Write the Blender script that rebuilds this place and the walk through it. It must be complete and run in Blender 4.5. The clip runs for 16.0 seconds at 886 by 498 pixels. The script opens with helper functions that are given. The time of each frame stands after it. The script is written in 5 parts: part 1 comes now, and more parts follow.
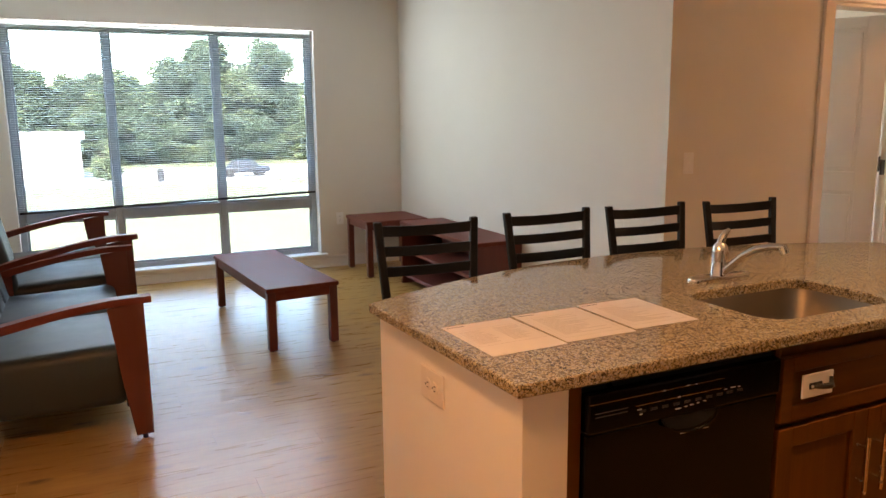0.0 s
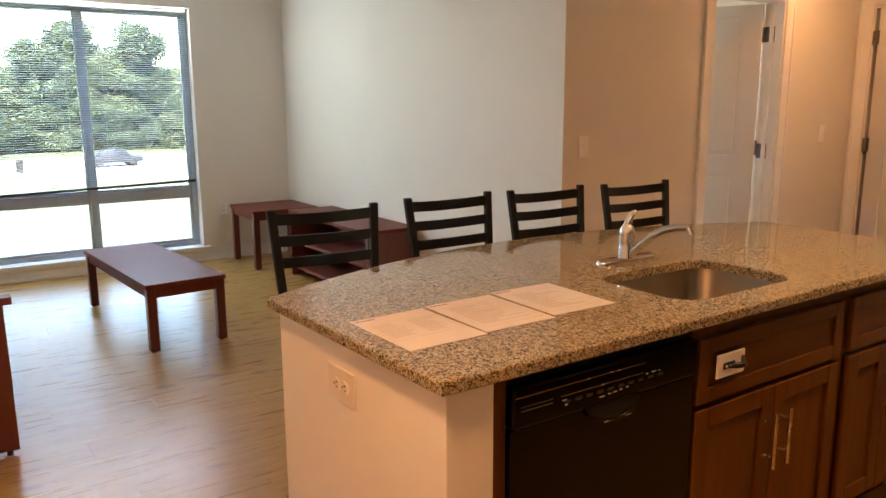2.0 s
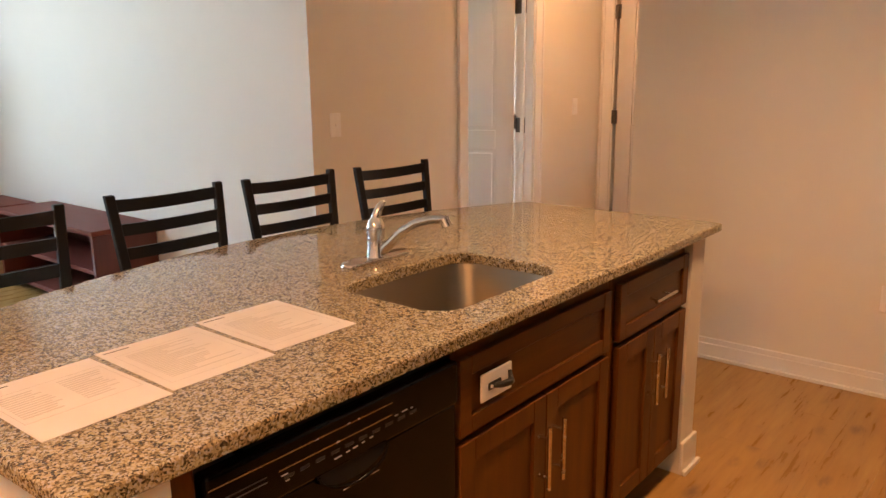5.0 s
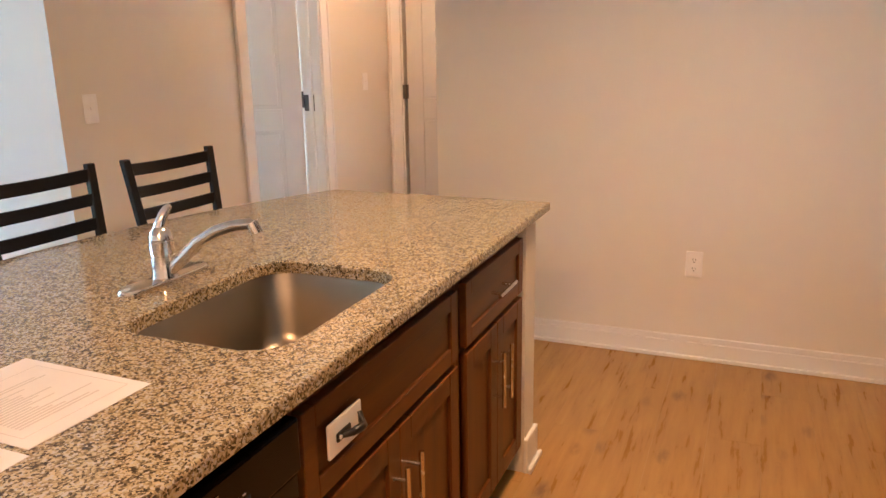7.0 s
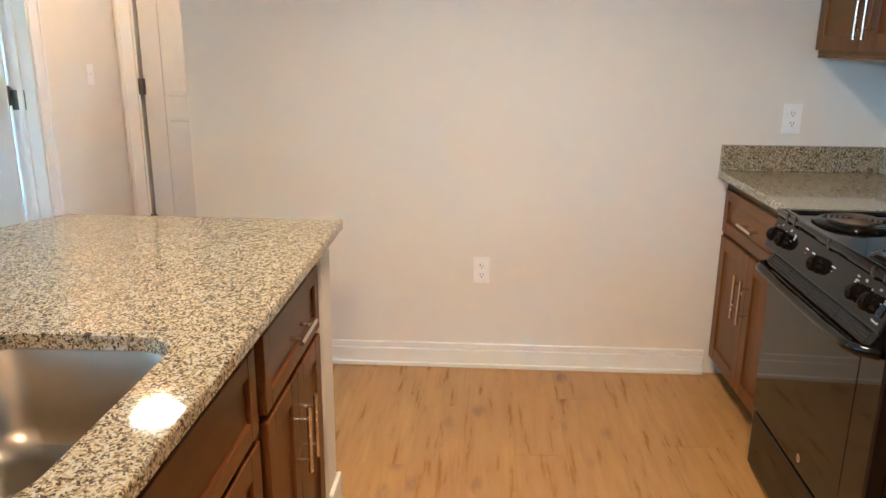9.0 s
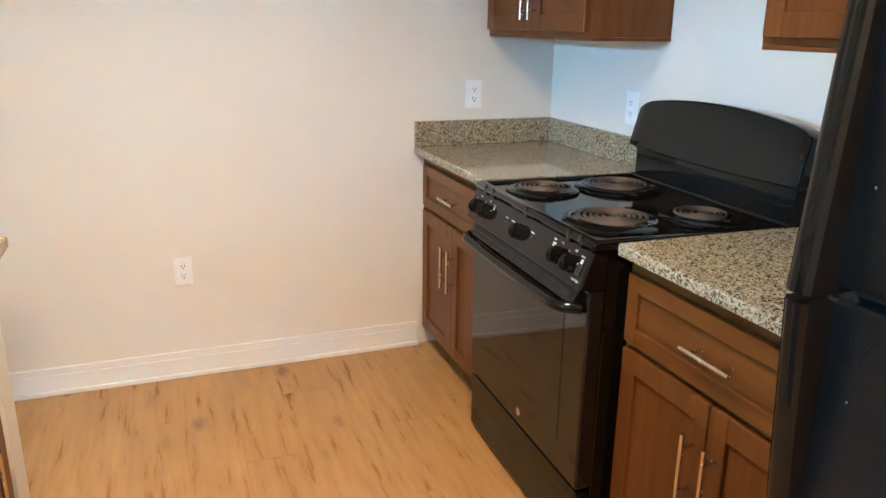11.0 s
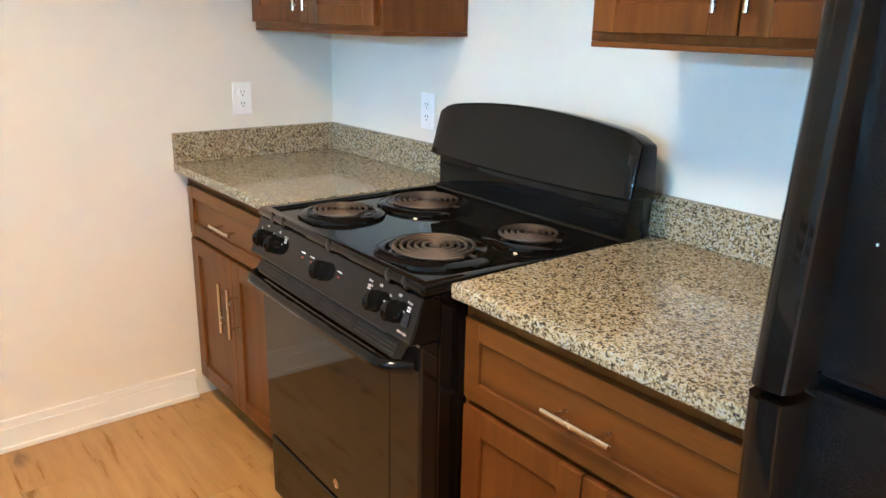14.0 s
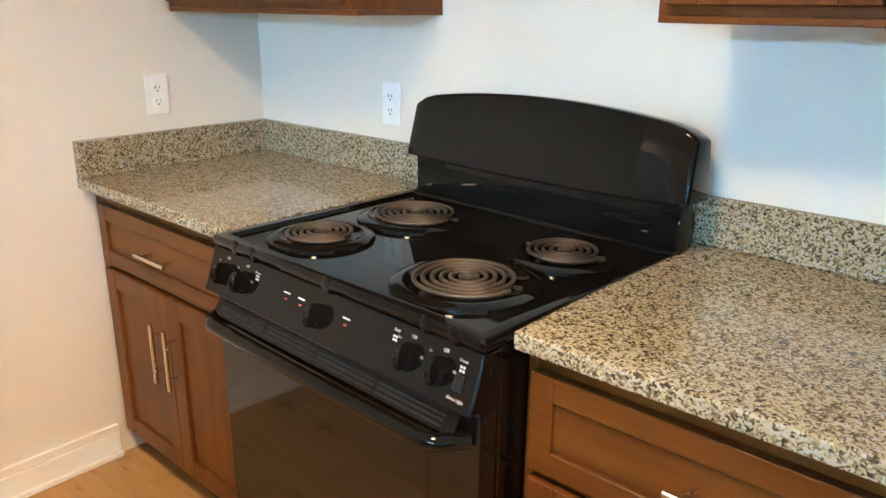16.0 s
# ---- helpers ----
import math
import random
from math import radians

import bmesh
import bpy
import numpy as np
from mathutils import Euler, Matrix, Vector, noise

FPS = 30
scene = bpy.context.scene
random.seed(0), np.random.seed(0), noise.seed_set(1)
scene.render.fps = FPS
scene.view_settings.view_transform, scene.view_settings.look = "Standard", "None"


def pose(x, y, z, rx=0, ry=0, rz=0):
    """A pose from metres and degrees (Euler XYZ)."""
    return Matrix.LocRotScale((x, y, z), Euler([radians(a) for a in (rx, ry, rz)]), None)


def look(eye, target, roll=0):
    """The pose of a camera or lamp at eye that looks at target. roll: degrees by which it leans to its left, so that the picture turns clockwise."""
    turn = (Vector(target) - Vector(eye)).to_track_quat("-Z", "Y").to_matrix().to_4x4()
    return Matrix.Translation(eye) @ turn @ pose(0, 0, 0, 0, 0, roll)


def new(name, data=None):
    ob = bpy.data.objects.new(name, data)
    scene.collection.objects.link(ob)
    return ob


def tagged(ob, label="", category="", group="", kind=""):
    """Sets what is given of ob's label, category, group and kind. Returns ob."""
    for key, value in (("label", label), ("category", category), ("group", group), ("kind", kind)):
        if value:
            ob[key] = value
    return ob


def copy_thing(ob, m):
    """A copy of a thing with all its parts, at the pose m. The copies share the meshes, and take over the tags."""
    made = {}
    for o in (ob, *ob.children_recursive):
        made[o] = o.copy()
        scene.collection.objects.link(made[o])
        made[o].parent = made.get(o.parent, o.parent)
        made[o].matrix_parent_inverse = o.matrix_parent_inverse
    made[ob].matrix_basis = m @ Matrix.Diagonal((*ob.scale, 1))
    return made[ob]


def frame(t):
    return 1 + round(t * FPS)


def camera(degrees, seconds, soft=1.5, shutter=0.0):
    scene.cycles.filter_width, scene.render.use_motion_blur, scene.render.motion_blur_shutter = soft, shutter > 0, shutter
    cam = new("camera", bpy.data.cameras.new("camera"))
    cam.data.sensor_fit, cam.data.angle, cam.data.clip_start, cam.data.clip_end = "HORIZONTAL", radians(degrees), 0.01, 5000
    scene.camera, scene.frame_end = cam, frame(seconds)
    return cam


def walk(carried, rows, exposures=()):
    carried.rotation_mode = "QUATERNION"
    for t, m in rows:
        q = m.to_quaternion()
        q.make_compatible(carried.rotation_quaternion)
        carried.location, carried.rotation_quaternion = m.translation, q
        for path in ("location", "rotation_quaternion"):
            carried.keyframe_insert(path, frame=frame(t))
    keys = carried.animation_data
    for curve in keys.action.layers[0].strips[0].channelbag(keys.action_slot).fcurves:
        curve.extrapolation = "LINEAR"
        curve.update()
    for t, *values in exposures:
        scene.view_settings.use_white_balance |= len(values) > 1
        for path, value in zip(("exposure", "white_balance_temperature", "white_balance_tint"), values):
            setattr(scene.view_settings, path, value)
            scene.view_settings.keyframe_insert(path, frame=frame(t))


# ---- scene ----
cam = camera(61.0, 16.0)
PATH = [
    (0, (0.646, 1.558, 1.468), (1.482, 3.341, 1.118), -0.6),
    (0.5, (0.635, 1.592, 1.464), (1.518, 3.351, 1.111), -0.2),
    (1, (0.633, 1.628, 1.458), (1.581, 3.352, 1.096), -0.2),
    (1.5, (0.632, 1.664, 1.449), (1.654, 3.343, 1.077), -0.2),
    (2, (0.66, 1.709, 1.438), (1.755, 3.338, 1.056), -0.3),
    (2.5, (0.746, 1.773, 1.434), (1.912, 3.35, 1.042), -0.3),
    (3, (0.843, 1.832, 1.433), (2.074, 3.357, 1.037), -0.1),
    (3.5, (0.9, 1.855, 1.429), (2.193, 3.327, 1.024), -0.1),
    (4, (0.961, 1.871, 1.425), (2.316, 3.282, 1.009), -0.3),
    (4.2, (0.983, 1.875, 1.424), (2.363, 3.26, 1.002), -0.3),
    (6.5, (1.225, 2.187, 1.403), (2.964, 3.042, 0.909), -1.2),
    (7, (1.308, 2.234, 1.398), (3.094, 2.976, 0.889), -1.0),
    (7.5, (1.413, 2.295, 1.417), (3.241, 2.933, 0.914), -0.3),
    (8, (1.481, 2.332, 1.408), (3.342, 2.861, 0.902), 0.3),
    (8.5, (1.543, 2.383, 1.398), (3.443, 2.727, 0.875), 0.6),
    (9, (1.612, 2.442, 1.402), (3.538, 2.542, 0.872), 0.5),
    (9.5, (1.63, 2.503, 1.407), (3.553, 2.372, 0.875), 0.3),
    (11.8, (1.774, 2.443, 1.406), (3.467, 1.55, 0.825), 1.1),
    (12, (1.783, 2.428, 1.41), (3.454, 1.492, 0.833), 1.1),
    (12.5, (1.833, 2.369, 1.4), (3.466, 1.363, 0.833), 1.2),
    (13, (1.882, 2.34, 1.391), (3.487, 1.288, 0.827), 1.6),
    (13.5, (1.964, 2.337, 1.38), (3.545, 1.252, 0.811), 1.7),
    (14, (2.109, 2.363, 1.4), (3.601, 1.163, 0.82), 1.2),
    (14.5, (2.242, 2.387, 1.388), (3.663, 1.108, 0.801), 0.8),
    (15, (2.326, 2.395, 1.38), (3.699, 1.07, 0.782), 0.6),
    (15.5, (2.452, 2.366, 1.39), (3.78, 1.0, 0.781), 0.5),
    (16, (2.557, 2.336, 1.382), (3.825, 0.918, 0.764), 0.5),
]
EXPOSURES = [(0.0, 5.95, 6850, 13), (2.0, 6.1, 6900, 12), (4.2, 6.38, 6350, 12), (6.5, 6.68, 5750, 10), (7.2, 6.88, 4950, 2), (8.0, 7.08, 4300, -9),
             (9.5, 7.3, 3980, -11), (12.0, 7.65, 3900, -11), (13.5, 7.72, 4050, -11), (16.0, 7.75, 4280, -11)]
walk(cam, [(t, look(eye, target, roll)) for t, eye, target, roll in PATH],
     exposures=EXPOSURES)

# ---- world, sun, lamps ----
world = bpy.data.worlds.new("sky")
scene.world = world
world.use_nodes = True
wn = world.node_tree.nodes
sky = wn.new("ShaderNodeTexSky")
sky.sky_type = 'NISHITA'
sky.sun_disc = False
sky.sun_elevation = radians(48)
sky.sun_rotation = radians(215)
sky.air_density, sky.dust_density = 1.0, 2.5
wn["Background"].inputs["Strength"].default_value = 0.15
world.node_tree.links.new(sky.outputs[0], wn["Background"].inputs[0])

sun_data = bpy.data.lights.new("sun", 'SUN')
sun_data.energy, sun_data.angle, sun_data.color = 0.8, radians(12), (1.0, 0.95, 0.88)
sun = new("sun", sun_data)
sun.matrix_world = look((0, 0, 50), (0 + 0.42, 0.60, 50 - 0.81))


def disk_lamp(name, x, y, z, watts, size, color):
    data = bpy.data.lights.new(name, 'AREA')
    data.shape, data.size, data.energy, data.color = 'DISK', size, watts, color
    ob = new(name, data)
    ob.location = (x, y, z)
    return ob


CEIL = 2.58
FLOOR = 0.02
LAMPS = {"kitchen": (3.2, 2.4), "entry": (0.70, 2.50), "hall": (5.45, 4.28)}
# kitchen: unseen warm fill, its place and spread set to brighten the counters
disk_lamp("kitchen_fill_lamp", *LAMPS["kitchen"], CEIL - 0.115, 0.18, 0.26, (1.0, 0.5, 0.2)).data.spread = radians(128)
disk_lamp("entry_lamp", *LAMPS["entry"], CEIL - 0.115, 0.50, 0.26, (1.0, 0.43, 0.15))
disk_lamp("hall_lamp", *LAMPS["hall"], CEIL - 0.115, 0.095, 0.19, (1.0, 0.34, 0.08))
bed = bpy.data.lights.new("bedroom_window_light", 'AREA')
bed.shape, bed.size, bed.size_y, bed.energy, bed.color = 'RECTANGLE', 0.85, 0.95, 0.55, (1.0, 0.86, 0.7)
bed_ob = new("bedroom_window_light", bed)
bed_ob.matrix_world = look((4.45, 8.66, 1.5), (4.45, 5.0, 1.3))
# added fill strip along the head of the living-room window's opening, boosting its daylight
head = bpy.data.lights.new("window_head_fill", 'AREA')
head.shape, head.size, head.size_y, head.energy, head.color = 'RECTANGLE', 2.45, 0.04, 0.62, (0.80, 0.91, 1.0)
new("window_head_fill", head).matrix_world = look((1.36, 8.605, 2.222), (1.36, 5.0, 1.2))

# ---- materials ----


def mat(name, base=(0.8, 0.8, 0.8), rough=0.5, metal=0.0):
    m = bpy.data.materials.new(name)
    m.use_nodes = True
    b = m.node_tree.nodes["Principled BSDF"]
    b.inputs["Base Color"].default_value = (*base, 1)
    b.inputs["Roughness"].default_value = rough
    b.inputs["Metallic"].default_value = metal
    return m, m.node_tree, b


def node(nt, kind, **values):
    n = nt.nodes.new(kind)
    for key, v in values.items():
        n.inputs[key].default_value = v
    return n


def coords(nt, scale=(1, 1, 1), source="Object"):
    tc = nt.nodes.new("ShaderNodeTexCoord")
    mp = nt.nodes.new("ShaderNodeMapping")
    mp.inputs["Scale"].default_value = scale
    nt.links.new(tc.outputs[source], mp.inputs["Vector"])
    return mp.outputs[0]


def noise_tex(nt, vec, scale, detail=4.0, rough=0.55):
    n = node(nt, "ShaderNodeTexNoise", Scale=scale, Detail=detail, Roughness=rough)
    nt.links.new(vec, n.inputs["Vector"])
    return n.outputs["Fac"]


def ramp(nt, fac, stops):
    r = nt.nodes.new("ShaderNodeValToRGB")
    while len(r.color_ramp.elements) < len(stops):
        r.color_ramp.elements.new(0.5)
    for e, (p, c) in zip(r.color_ramp.elements, stops):
        e.position, e.color = p, (*c, 1)
    nt.links.new(fac, r.inputs[0])
    return r.outputs[0]


def mix(nt, fac, a, b, blend='MIX'):
    m = nt.nodes.new("ShaderNodeMix")
    m.data_type, m.blend_type = 'RGBA', blend
    ins = [i for i in m.inputs if i.type == 'RGBA']
    for sock, v in ((m.inputs[0], fac), (ins[0], a), (ins[1], b)):
        if isinstance(v, (int, float)):
            sock.default_value = v
        elif isinstance(v, tuple):
            sock.default_value = (*v, 1)
        else:
            nt.links.new(v, sock)
    return [o for o in m.outputs if o.type == 'RGBA'][0]


def bump(nt, b, height, strength=0.2, distance=0.002):
    n = node(nt, "ShaderNodeBump", Strength=strength, Distance=distance)
    nt.links.new(height, n.inputs["Height"])
    nt.links.new(n.outputs[0], b.inputs["Normal"])


def value_range(nt, fac, lo, hi):
    n = node(nt, "ShaderNodeMapRange")
    n.inputs["To Min"].default_value, n.inputs["To Max"].default_value = lo, hi
    nt.links.new(fac, n.inputs["Value"])
    return n.outputs[0]


def paint(name, base, rough=0.6, grain=90.0, strength=0.12):
    m, nt, b = mat(name, base, rough)
    v = coords(nt)
    big = noise_tex(nt, v, 1.3, 3)
    dark = tuple(c * 0.94 for c in base)
    nt.links.new(mix(nt, big, dark, tuple(min(1, c * 1.03) for c in base)), b.inputs["Base Color"])
    bump(nt, b, noise_tex(nt, v, grain, 3), strength, 0.001)
    nt.links.new(value_range(nt, noise_tex(nt, v, 6, 3), rough - 0.06, rough + 0.06), b.inputs["Roughness"])
    return m


def wood(name, dark, light, along=0, rough=0.35, scale=14.0, coat=0.2):
    m, nt, b = mat(name, light, rough)
    s = [scale, scale, scale]
    s[along] = scale * 0.07
    v = coords(nt, tuple(s))
    grain = noise_tex(nt, v, 1.6, 6, 0.65)
    fine = noise_tex(nt, coords(nt, tuple(k * 6 for k in s)), 2.0, 3)
    c = ramp(nt, grain, [(0.3, dark), (0.7, light)])
    c = mix(nt, value_range(nt, fine, 0.0, 0.35), c, dark)
    blotch = noise_tex(nt, coords(nt), 3.0, 3)
    c = mix(nt, value_range(nt, blotch, 0.0, 0.35), c, tuple(k * 0.6 for k in dark))
    nt.links.new(c, b.inputs["Base Color"])
    nt.links.new(value_range(nt, grain, rough - 0.06, rough + 0.08), b.inputs["Roughness"])
    b.inputs["Coat Weight"].default_value = coat
    b.inputs["Coat Roughness"].default_value = 0.25
    bump(nt, b, fine, 0.06, 0.0006)
    return m


def granite_material():
    m, nt, b = mat("granite", (0.5, 0.45, 0.36), 0.12)
    v = coords(nt)
    warp = node(nt, "ShaderNodeTexNoise", Scale=70.0, Detail=2.0)
    nt.links.new(v, warp.inputs["Vector"])
    vm = nt.nodes.new("ShaderNodeVectorMath")
    vm.operation = 'MULTIPLY_ADD'
    vm.inputs[1].default_value = (0.008, 0.008, 0.008)
    nt.links.new(warp.outputs["Color"], vm.inputs[0])
    nt.links.new(v, vm.inputs[2])
    cells = node(nt, "ShaderNodeTexVoronoi", Scale=290.0)
    nt.links.new(vm.outputs[0], cells.inputs["Vector"])
    sep = nt.nodes.new("ShaderNodeSeparateColor")
    nt.links.new(cells.outputs["Color"], sep.inputs[0])
    clump = noise_tex(nt, v, 85, 3)
    add = nt.nodes.new("ShaderNodeMath")
    add.operation = 'MULTIPLY_ADD'
    add.inputs[1].default_value = 1.1
    nt.links.new(clump, add.inputs[0])
    sub = nt.nodes.new("ShaderNodeMath")
    sub.operation = 'SUBTRACT'
    sub.inputs[1].default_value = 0.55
    nt.links.new(sep.outputs[0], sub.inputs[0])
    nt.links.new(sub.outputs[0], add.inputs[2])
    c = ramp(nt, add.outputs[0], [(0.04, (0.05, 0.042, 0.031)), (0.17, (0.09, 0.073, 0.045)), (0.29, (0.185, 0.146, 0.082)),
                                  (0.48, (0.315, 0.255, 0.138)), (0.72, (0.47, 0.398, 0.24)), (0.95, (0.44, 0.42, 0.37))])
    nt.links.new(c, b.inputs["Base Color"])
    nt.links.new(value_range(nt, clump, 0.035, 0.085), b.inputs["Roughness"])
    return m


def floor_material():
    m, nt, b = mat("oak_vinyl_planks", (0.45, 0.27, 0.13), 0.3)
    info = nt.nodes.new("ShaderNodeObjectInfo")
    tc = nt.nodes.new("ShaderNodeTexCoord")
    off = nt.nodes.new("ShaderNodeVectorMath")
    off.operation = 'MULTIPLY_ADD'
    off.inputs[1].default_value = (31.0, 17.0, 9.0)
    rnd = nt.nodes.new("ShaderNodeCombineXYZ")
    for k in range(3):
        nt.links.new(info.outputs["Random"], rnd.inputs[k])
    nt.links.new(rnd.outputs[0], off.inputs[0])
    nt.links.new(tc.outputs["Object"], off.inputs[2])

    def mapped(scale):
        mp = nt.nodes.new("ShaderNodeMapping")
        mp.inputs["Scale"].default_value = scale
        nt.links.new(off.outputs[0], mp.inputs[0])
        return mp.outputs[0]
    grain = noise_tex(nt, mapped((2.2, 22, 1)), 1.5, 6, 0.62)
    broad = noise_tex(nt, mapped((1.2, 5, 1)), 1.6, 4)
    c = ramp(nt, grain, [(0.26, (0.30, 0.158, 0.042)), (0.48, (0.42, 0.246, 0.074)), (0.74, (0.50, 0.315, 0.105))])
    c = mix(nt, value_range(nt, broad, -0.25, 0.65), c, (0.32, 0.176, 0.047))
    knots = node(nt, "ShaderNodeTexVoronoi", Scale=1.0)
    nt.links.new(mapped((4.2, 8.5, 1)), knots.inputs["Vector"])
    near = ramp(nt, knots.outputs["Distance"], [(0.10, (1, 1, 1)), (0.30, (0, 0, 0))])
    sel = nt.nodes.new("ShaderNodeSeparateColor")
    nt.links.new(knots.outputs["Color"], sel.inputs[0])
    pick = ramp(nt, sel.outputs[0], [(0.60, (0, 0, 0)), (0.70, (1, 1, 1))])
    k = mix(nt, 1.0, near, pick, 'MULTIPLY')
    fray = ramp(nt, noise_tex(nt, mapped((9, 30, 1)), 1.6, 4), [(0.28, (0, 0, 0)), (0.55, (1, 1, 1))])
    k = mix(nt, 1.0, k, fray, 'MULTIPLY')
    c = mix(nt, k, c, (0.175, 0.09, 0.036))
    fleck = ramp(nt, noise_tex(nt, mapped((20, 25, 1)), 1.3, 3, 0.5), [(0.63, (0, 0, 0)), (0.70, (1, 1, 1))])
    drift = ramp(nt, noise_tex(nt, mapped((1.6, 3.0, 1)), 1.4, 2), [(0.48, (0, 0, 0)), (0.62, (0.38, 0.38, 0.38))])
    c = mix(nt, mix(nt, 1.0, fleck, drift, 'MULTIPLY'), c, (0.23, 0.12, 0.044))
    tone = value_range(nt, info.outputs["Random"], 0.0, 0.06)
    c = mix(nt, tone, c, (0.30, 0.165, 0.07))
    nt.links.new(c, b.inputs["Base Color"])
    b.inputs["Specular IOR Level"].default_value = 0.35
    nt.links.new(value_range(nt, grain, 0.22, 0.36), b.inputs["Roughness"])
    bump(nt, b, grain, 0.08, 0.0008)
    return m


def plain(name, base, rough, metal=0.0, vary=0.08, scale=20.0, relief=0.0, relief_scale=200.0):
    m, nt, b = mat(name, base, rough, metal)
    v = coords(nt)
    n = noise_tex(nt, v, scale, 4)
    nt.links.new(value_range(nt, n, max(0.02, rough - vary), rough + vary), b.inputs["Roughness"])
    nt.links.new(mix(nt, n, tuple(c * 0.88 for c in base), tuple(min(1, c * 1.08) for c in base)), b.inputs["Base Color"])
    if relief:
        bump(nt, b, noise_tex(nt, v, relief_scale, 3), relief, 0.001)
    return m


M_WALL = paint("wall_paint", (0.81, 0.778, 0.705))
M_CEIL = paint("ceiling_paint", (0.89, 0.88, 0.86), 0.8, 60, 0.25)
M_TRIM = paint("trim_paint", (0.86, 0.855, 0.835), 0.35, 30, 0.03)
M_DOOR = paint("door_paint", (0.66, 0.655, 0.64), 0.4, 40, 0.05)
M_FLOOR = floor_material()
M_GRANITE = granite_material()
M_CAB = wood("cherry_stain", (0.085, 0.027, 0.0035), (0.20, 0.074, 0.006), 2, 0.36, 14.0, 0.0)
M_CABH = wood("cherry_stain_cross", (0.085, 0.027, 0.0035), (0.20, 0.074, 0.006), 0, 0.36, 14.0, 0.0)
for m in (M_CAB, M_CABH):
    m.node_tree.nodes["Principled BSDF"].inputs["Specular IOR Level"].default_value = 0.24
# darkened cherry: the shade of recesses and gaps is put into the colour
M_CABIN = plain("cabinet_shadow_gap", (0.05, 0.018, 0.010), 0.6)
# window glare is put into this lighter, pinker tone; uprights keep the darker one
M_MAHOG = wood("mahogany_laminate_glare", (0.15, 0.04, 0.027), (0.195, 0.054, 0.037), 1, 0.46, 8, 0.0)
M_MAHOG.node_tree.nodes["Principled BSDF"].inputs["Specular IOR Level"].default_value = 0.13
M_MAHOGZ = wood("mahogany_upright", (0.11, 0.024, 0.016), (0.16, 0.039, 0.025), 2, 0.32, 8, 0.15)
M_VINYL = plain("dark_teal_vinyl", (0.026, 0.037, 0.041), 0.48, 0, 0.08, 12, 0.12, 260)
M_ENAMEL = plain("black_enamel", (0.005, 0.0045, 0.004), 0.045, 0, 0.02, 9)
M_ENAMEL.node_tree.nodes["Principled BSDF"].inputs["Specular IOR Level"].default_value = 0.24
M_GLASSBLK = plain("black_oven_glass", (0.012, 0.010, 0.008), 0.05, 0, 0.02, 5)
M_GLASSBLK.node_tree.nodes["Principled BSDF"].inputs["Specular IOR Level"].default_value = 0.36
M_BLKPLAST = plain("black_plastic", (0.012, 0.012, 0.013), 0.30)
M_FRIDGE = plain("black_textured_steel", (0.006, 0.0055, 0.005), 0.13, 0, 0.03, 8, 0.7, 360)
M_FRIDGE.node_tree.nodes["Principled BSDF"].inputs["Specular IOR Level"].default_value = 0.24
M_COIL = plain("burner_coil_steel", (0.125, 0.098, 0.074), 0.45, 0.7, 0.1, 60)
M_DISH = plain("black_dishwasher_front", (0.004, 0.004, 0.0045), 0.14, 0, 0.03, 7)
M_DISH.node_tree.nodes["Principled BSDF"].inputs["Specular IOR Level"].default_value = 0.2
M_IRON = plain("black_metal", (0.006, 0.0056, 0.0055), 0.42, 0.0, 0.06, 20)
M_IRON.node_tree.nodes["Principled BSDF"].inputs["Specular IOR Level"].default_value = 0.3
M_STEEL = plain("stainless_steel", (0.36, 0.32, 0.265), 0.30, 1.0, 0.015, 4)
M_CHROME = plain("chrome", (0.74, 0.73, 0.72), 0.15, 1.0, 0.03, 20)
M_NICKEL = plain("brushed_nickel", (0.72, 0.67, 0.60), 0.26, 1.0, 0.05, 60)
M_HINGE = plain("hinge_steel", (0.16, 0.15, 0.14), 0.35, 1.0)
M_PLATE = plain("white_plastic", (0.95, 0.945, 0.93), 0.32, 0, 0.04)
M_IVORY = plain("ivory_plastic", (0.76, 0.71, 0.63), 0.35, 0, 0.04)
M_SLOT = plain("dark_slot", (0.004, 0.004, 0.004), 0.8)
M_PAPER = plain("white_paper", (0.72, 0.705, 0.69), 0.8, 0, 0.05, 8)
M_INK = plain("grey_print", (0.56, 0.545, 0.53), 0.8)
M_INKD = plain("dark_print", (0.09, 0.085, 0.085), 0.8)
M_ALU = plain("painted_aluminium", (0.40, 0.45, 0.49), 0.4)
M_SLAT = plain("blind_slat", (0.80, 0.84, 0.86), 0.45)
M_RED = plain("red_print", (0.45, 0.05, 0.04), 0.5)
M_WHITE = plain("white_print", (0.75, 0.75, 0.75), 0.6)

m, nt, b = mat("window_glass", (0.21, 0.22, 0.216), 0.0)
b.inputs["Transmission Weight"].default_value = 1.0
b.inputs["IOR"].default_value = 1.05
M_GLASS = m
m, nt, b = mat("lamp_diffuser", (0.9, 0.85, 0.75), 0.5)
b.inputs["Emission Color"].default_value = (1.0, 0.72, 0.42, 1)
b.inputs["Emission Strength"].default_value = 0.2
M_DIFF = m

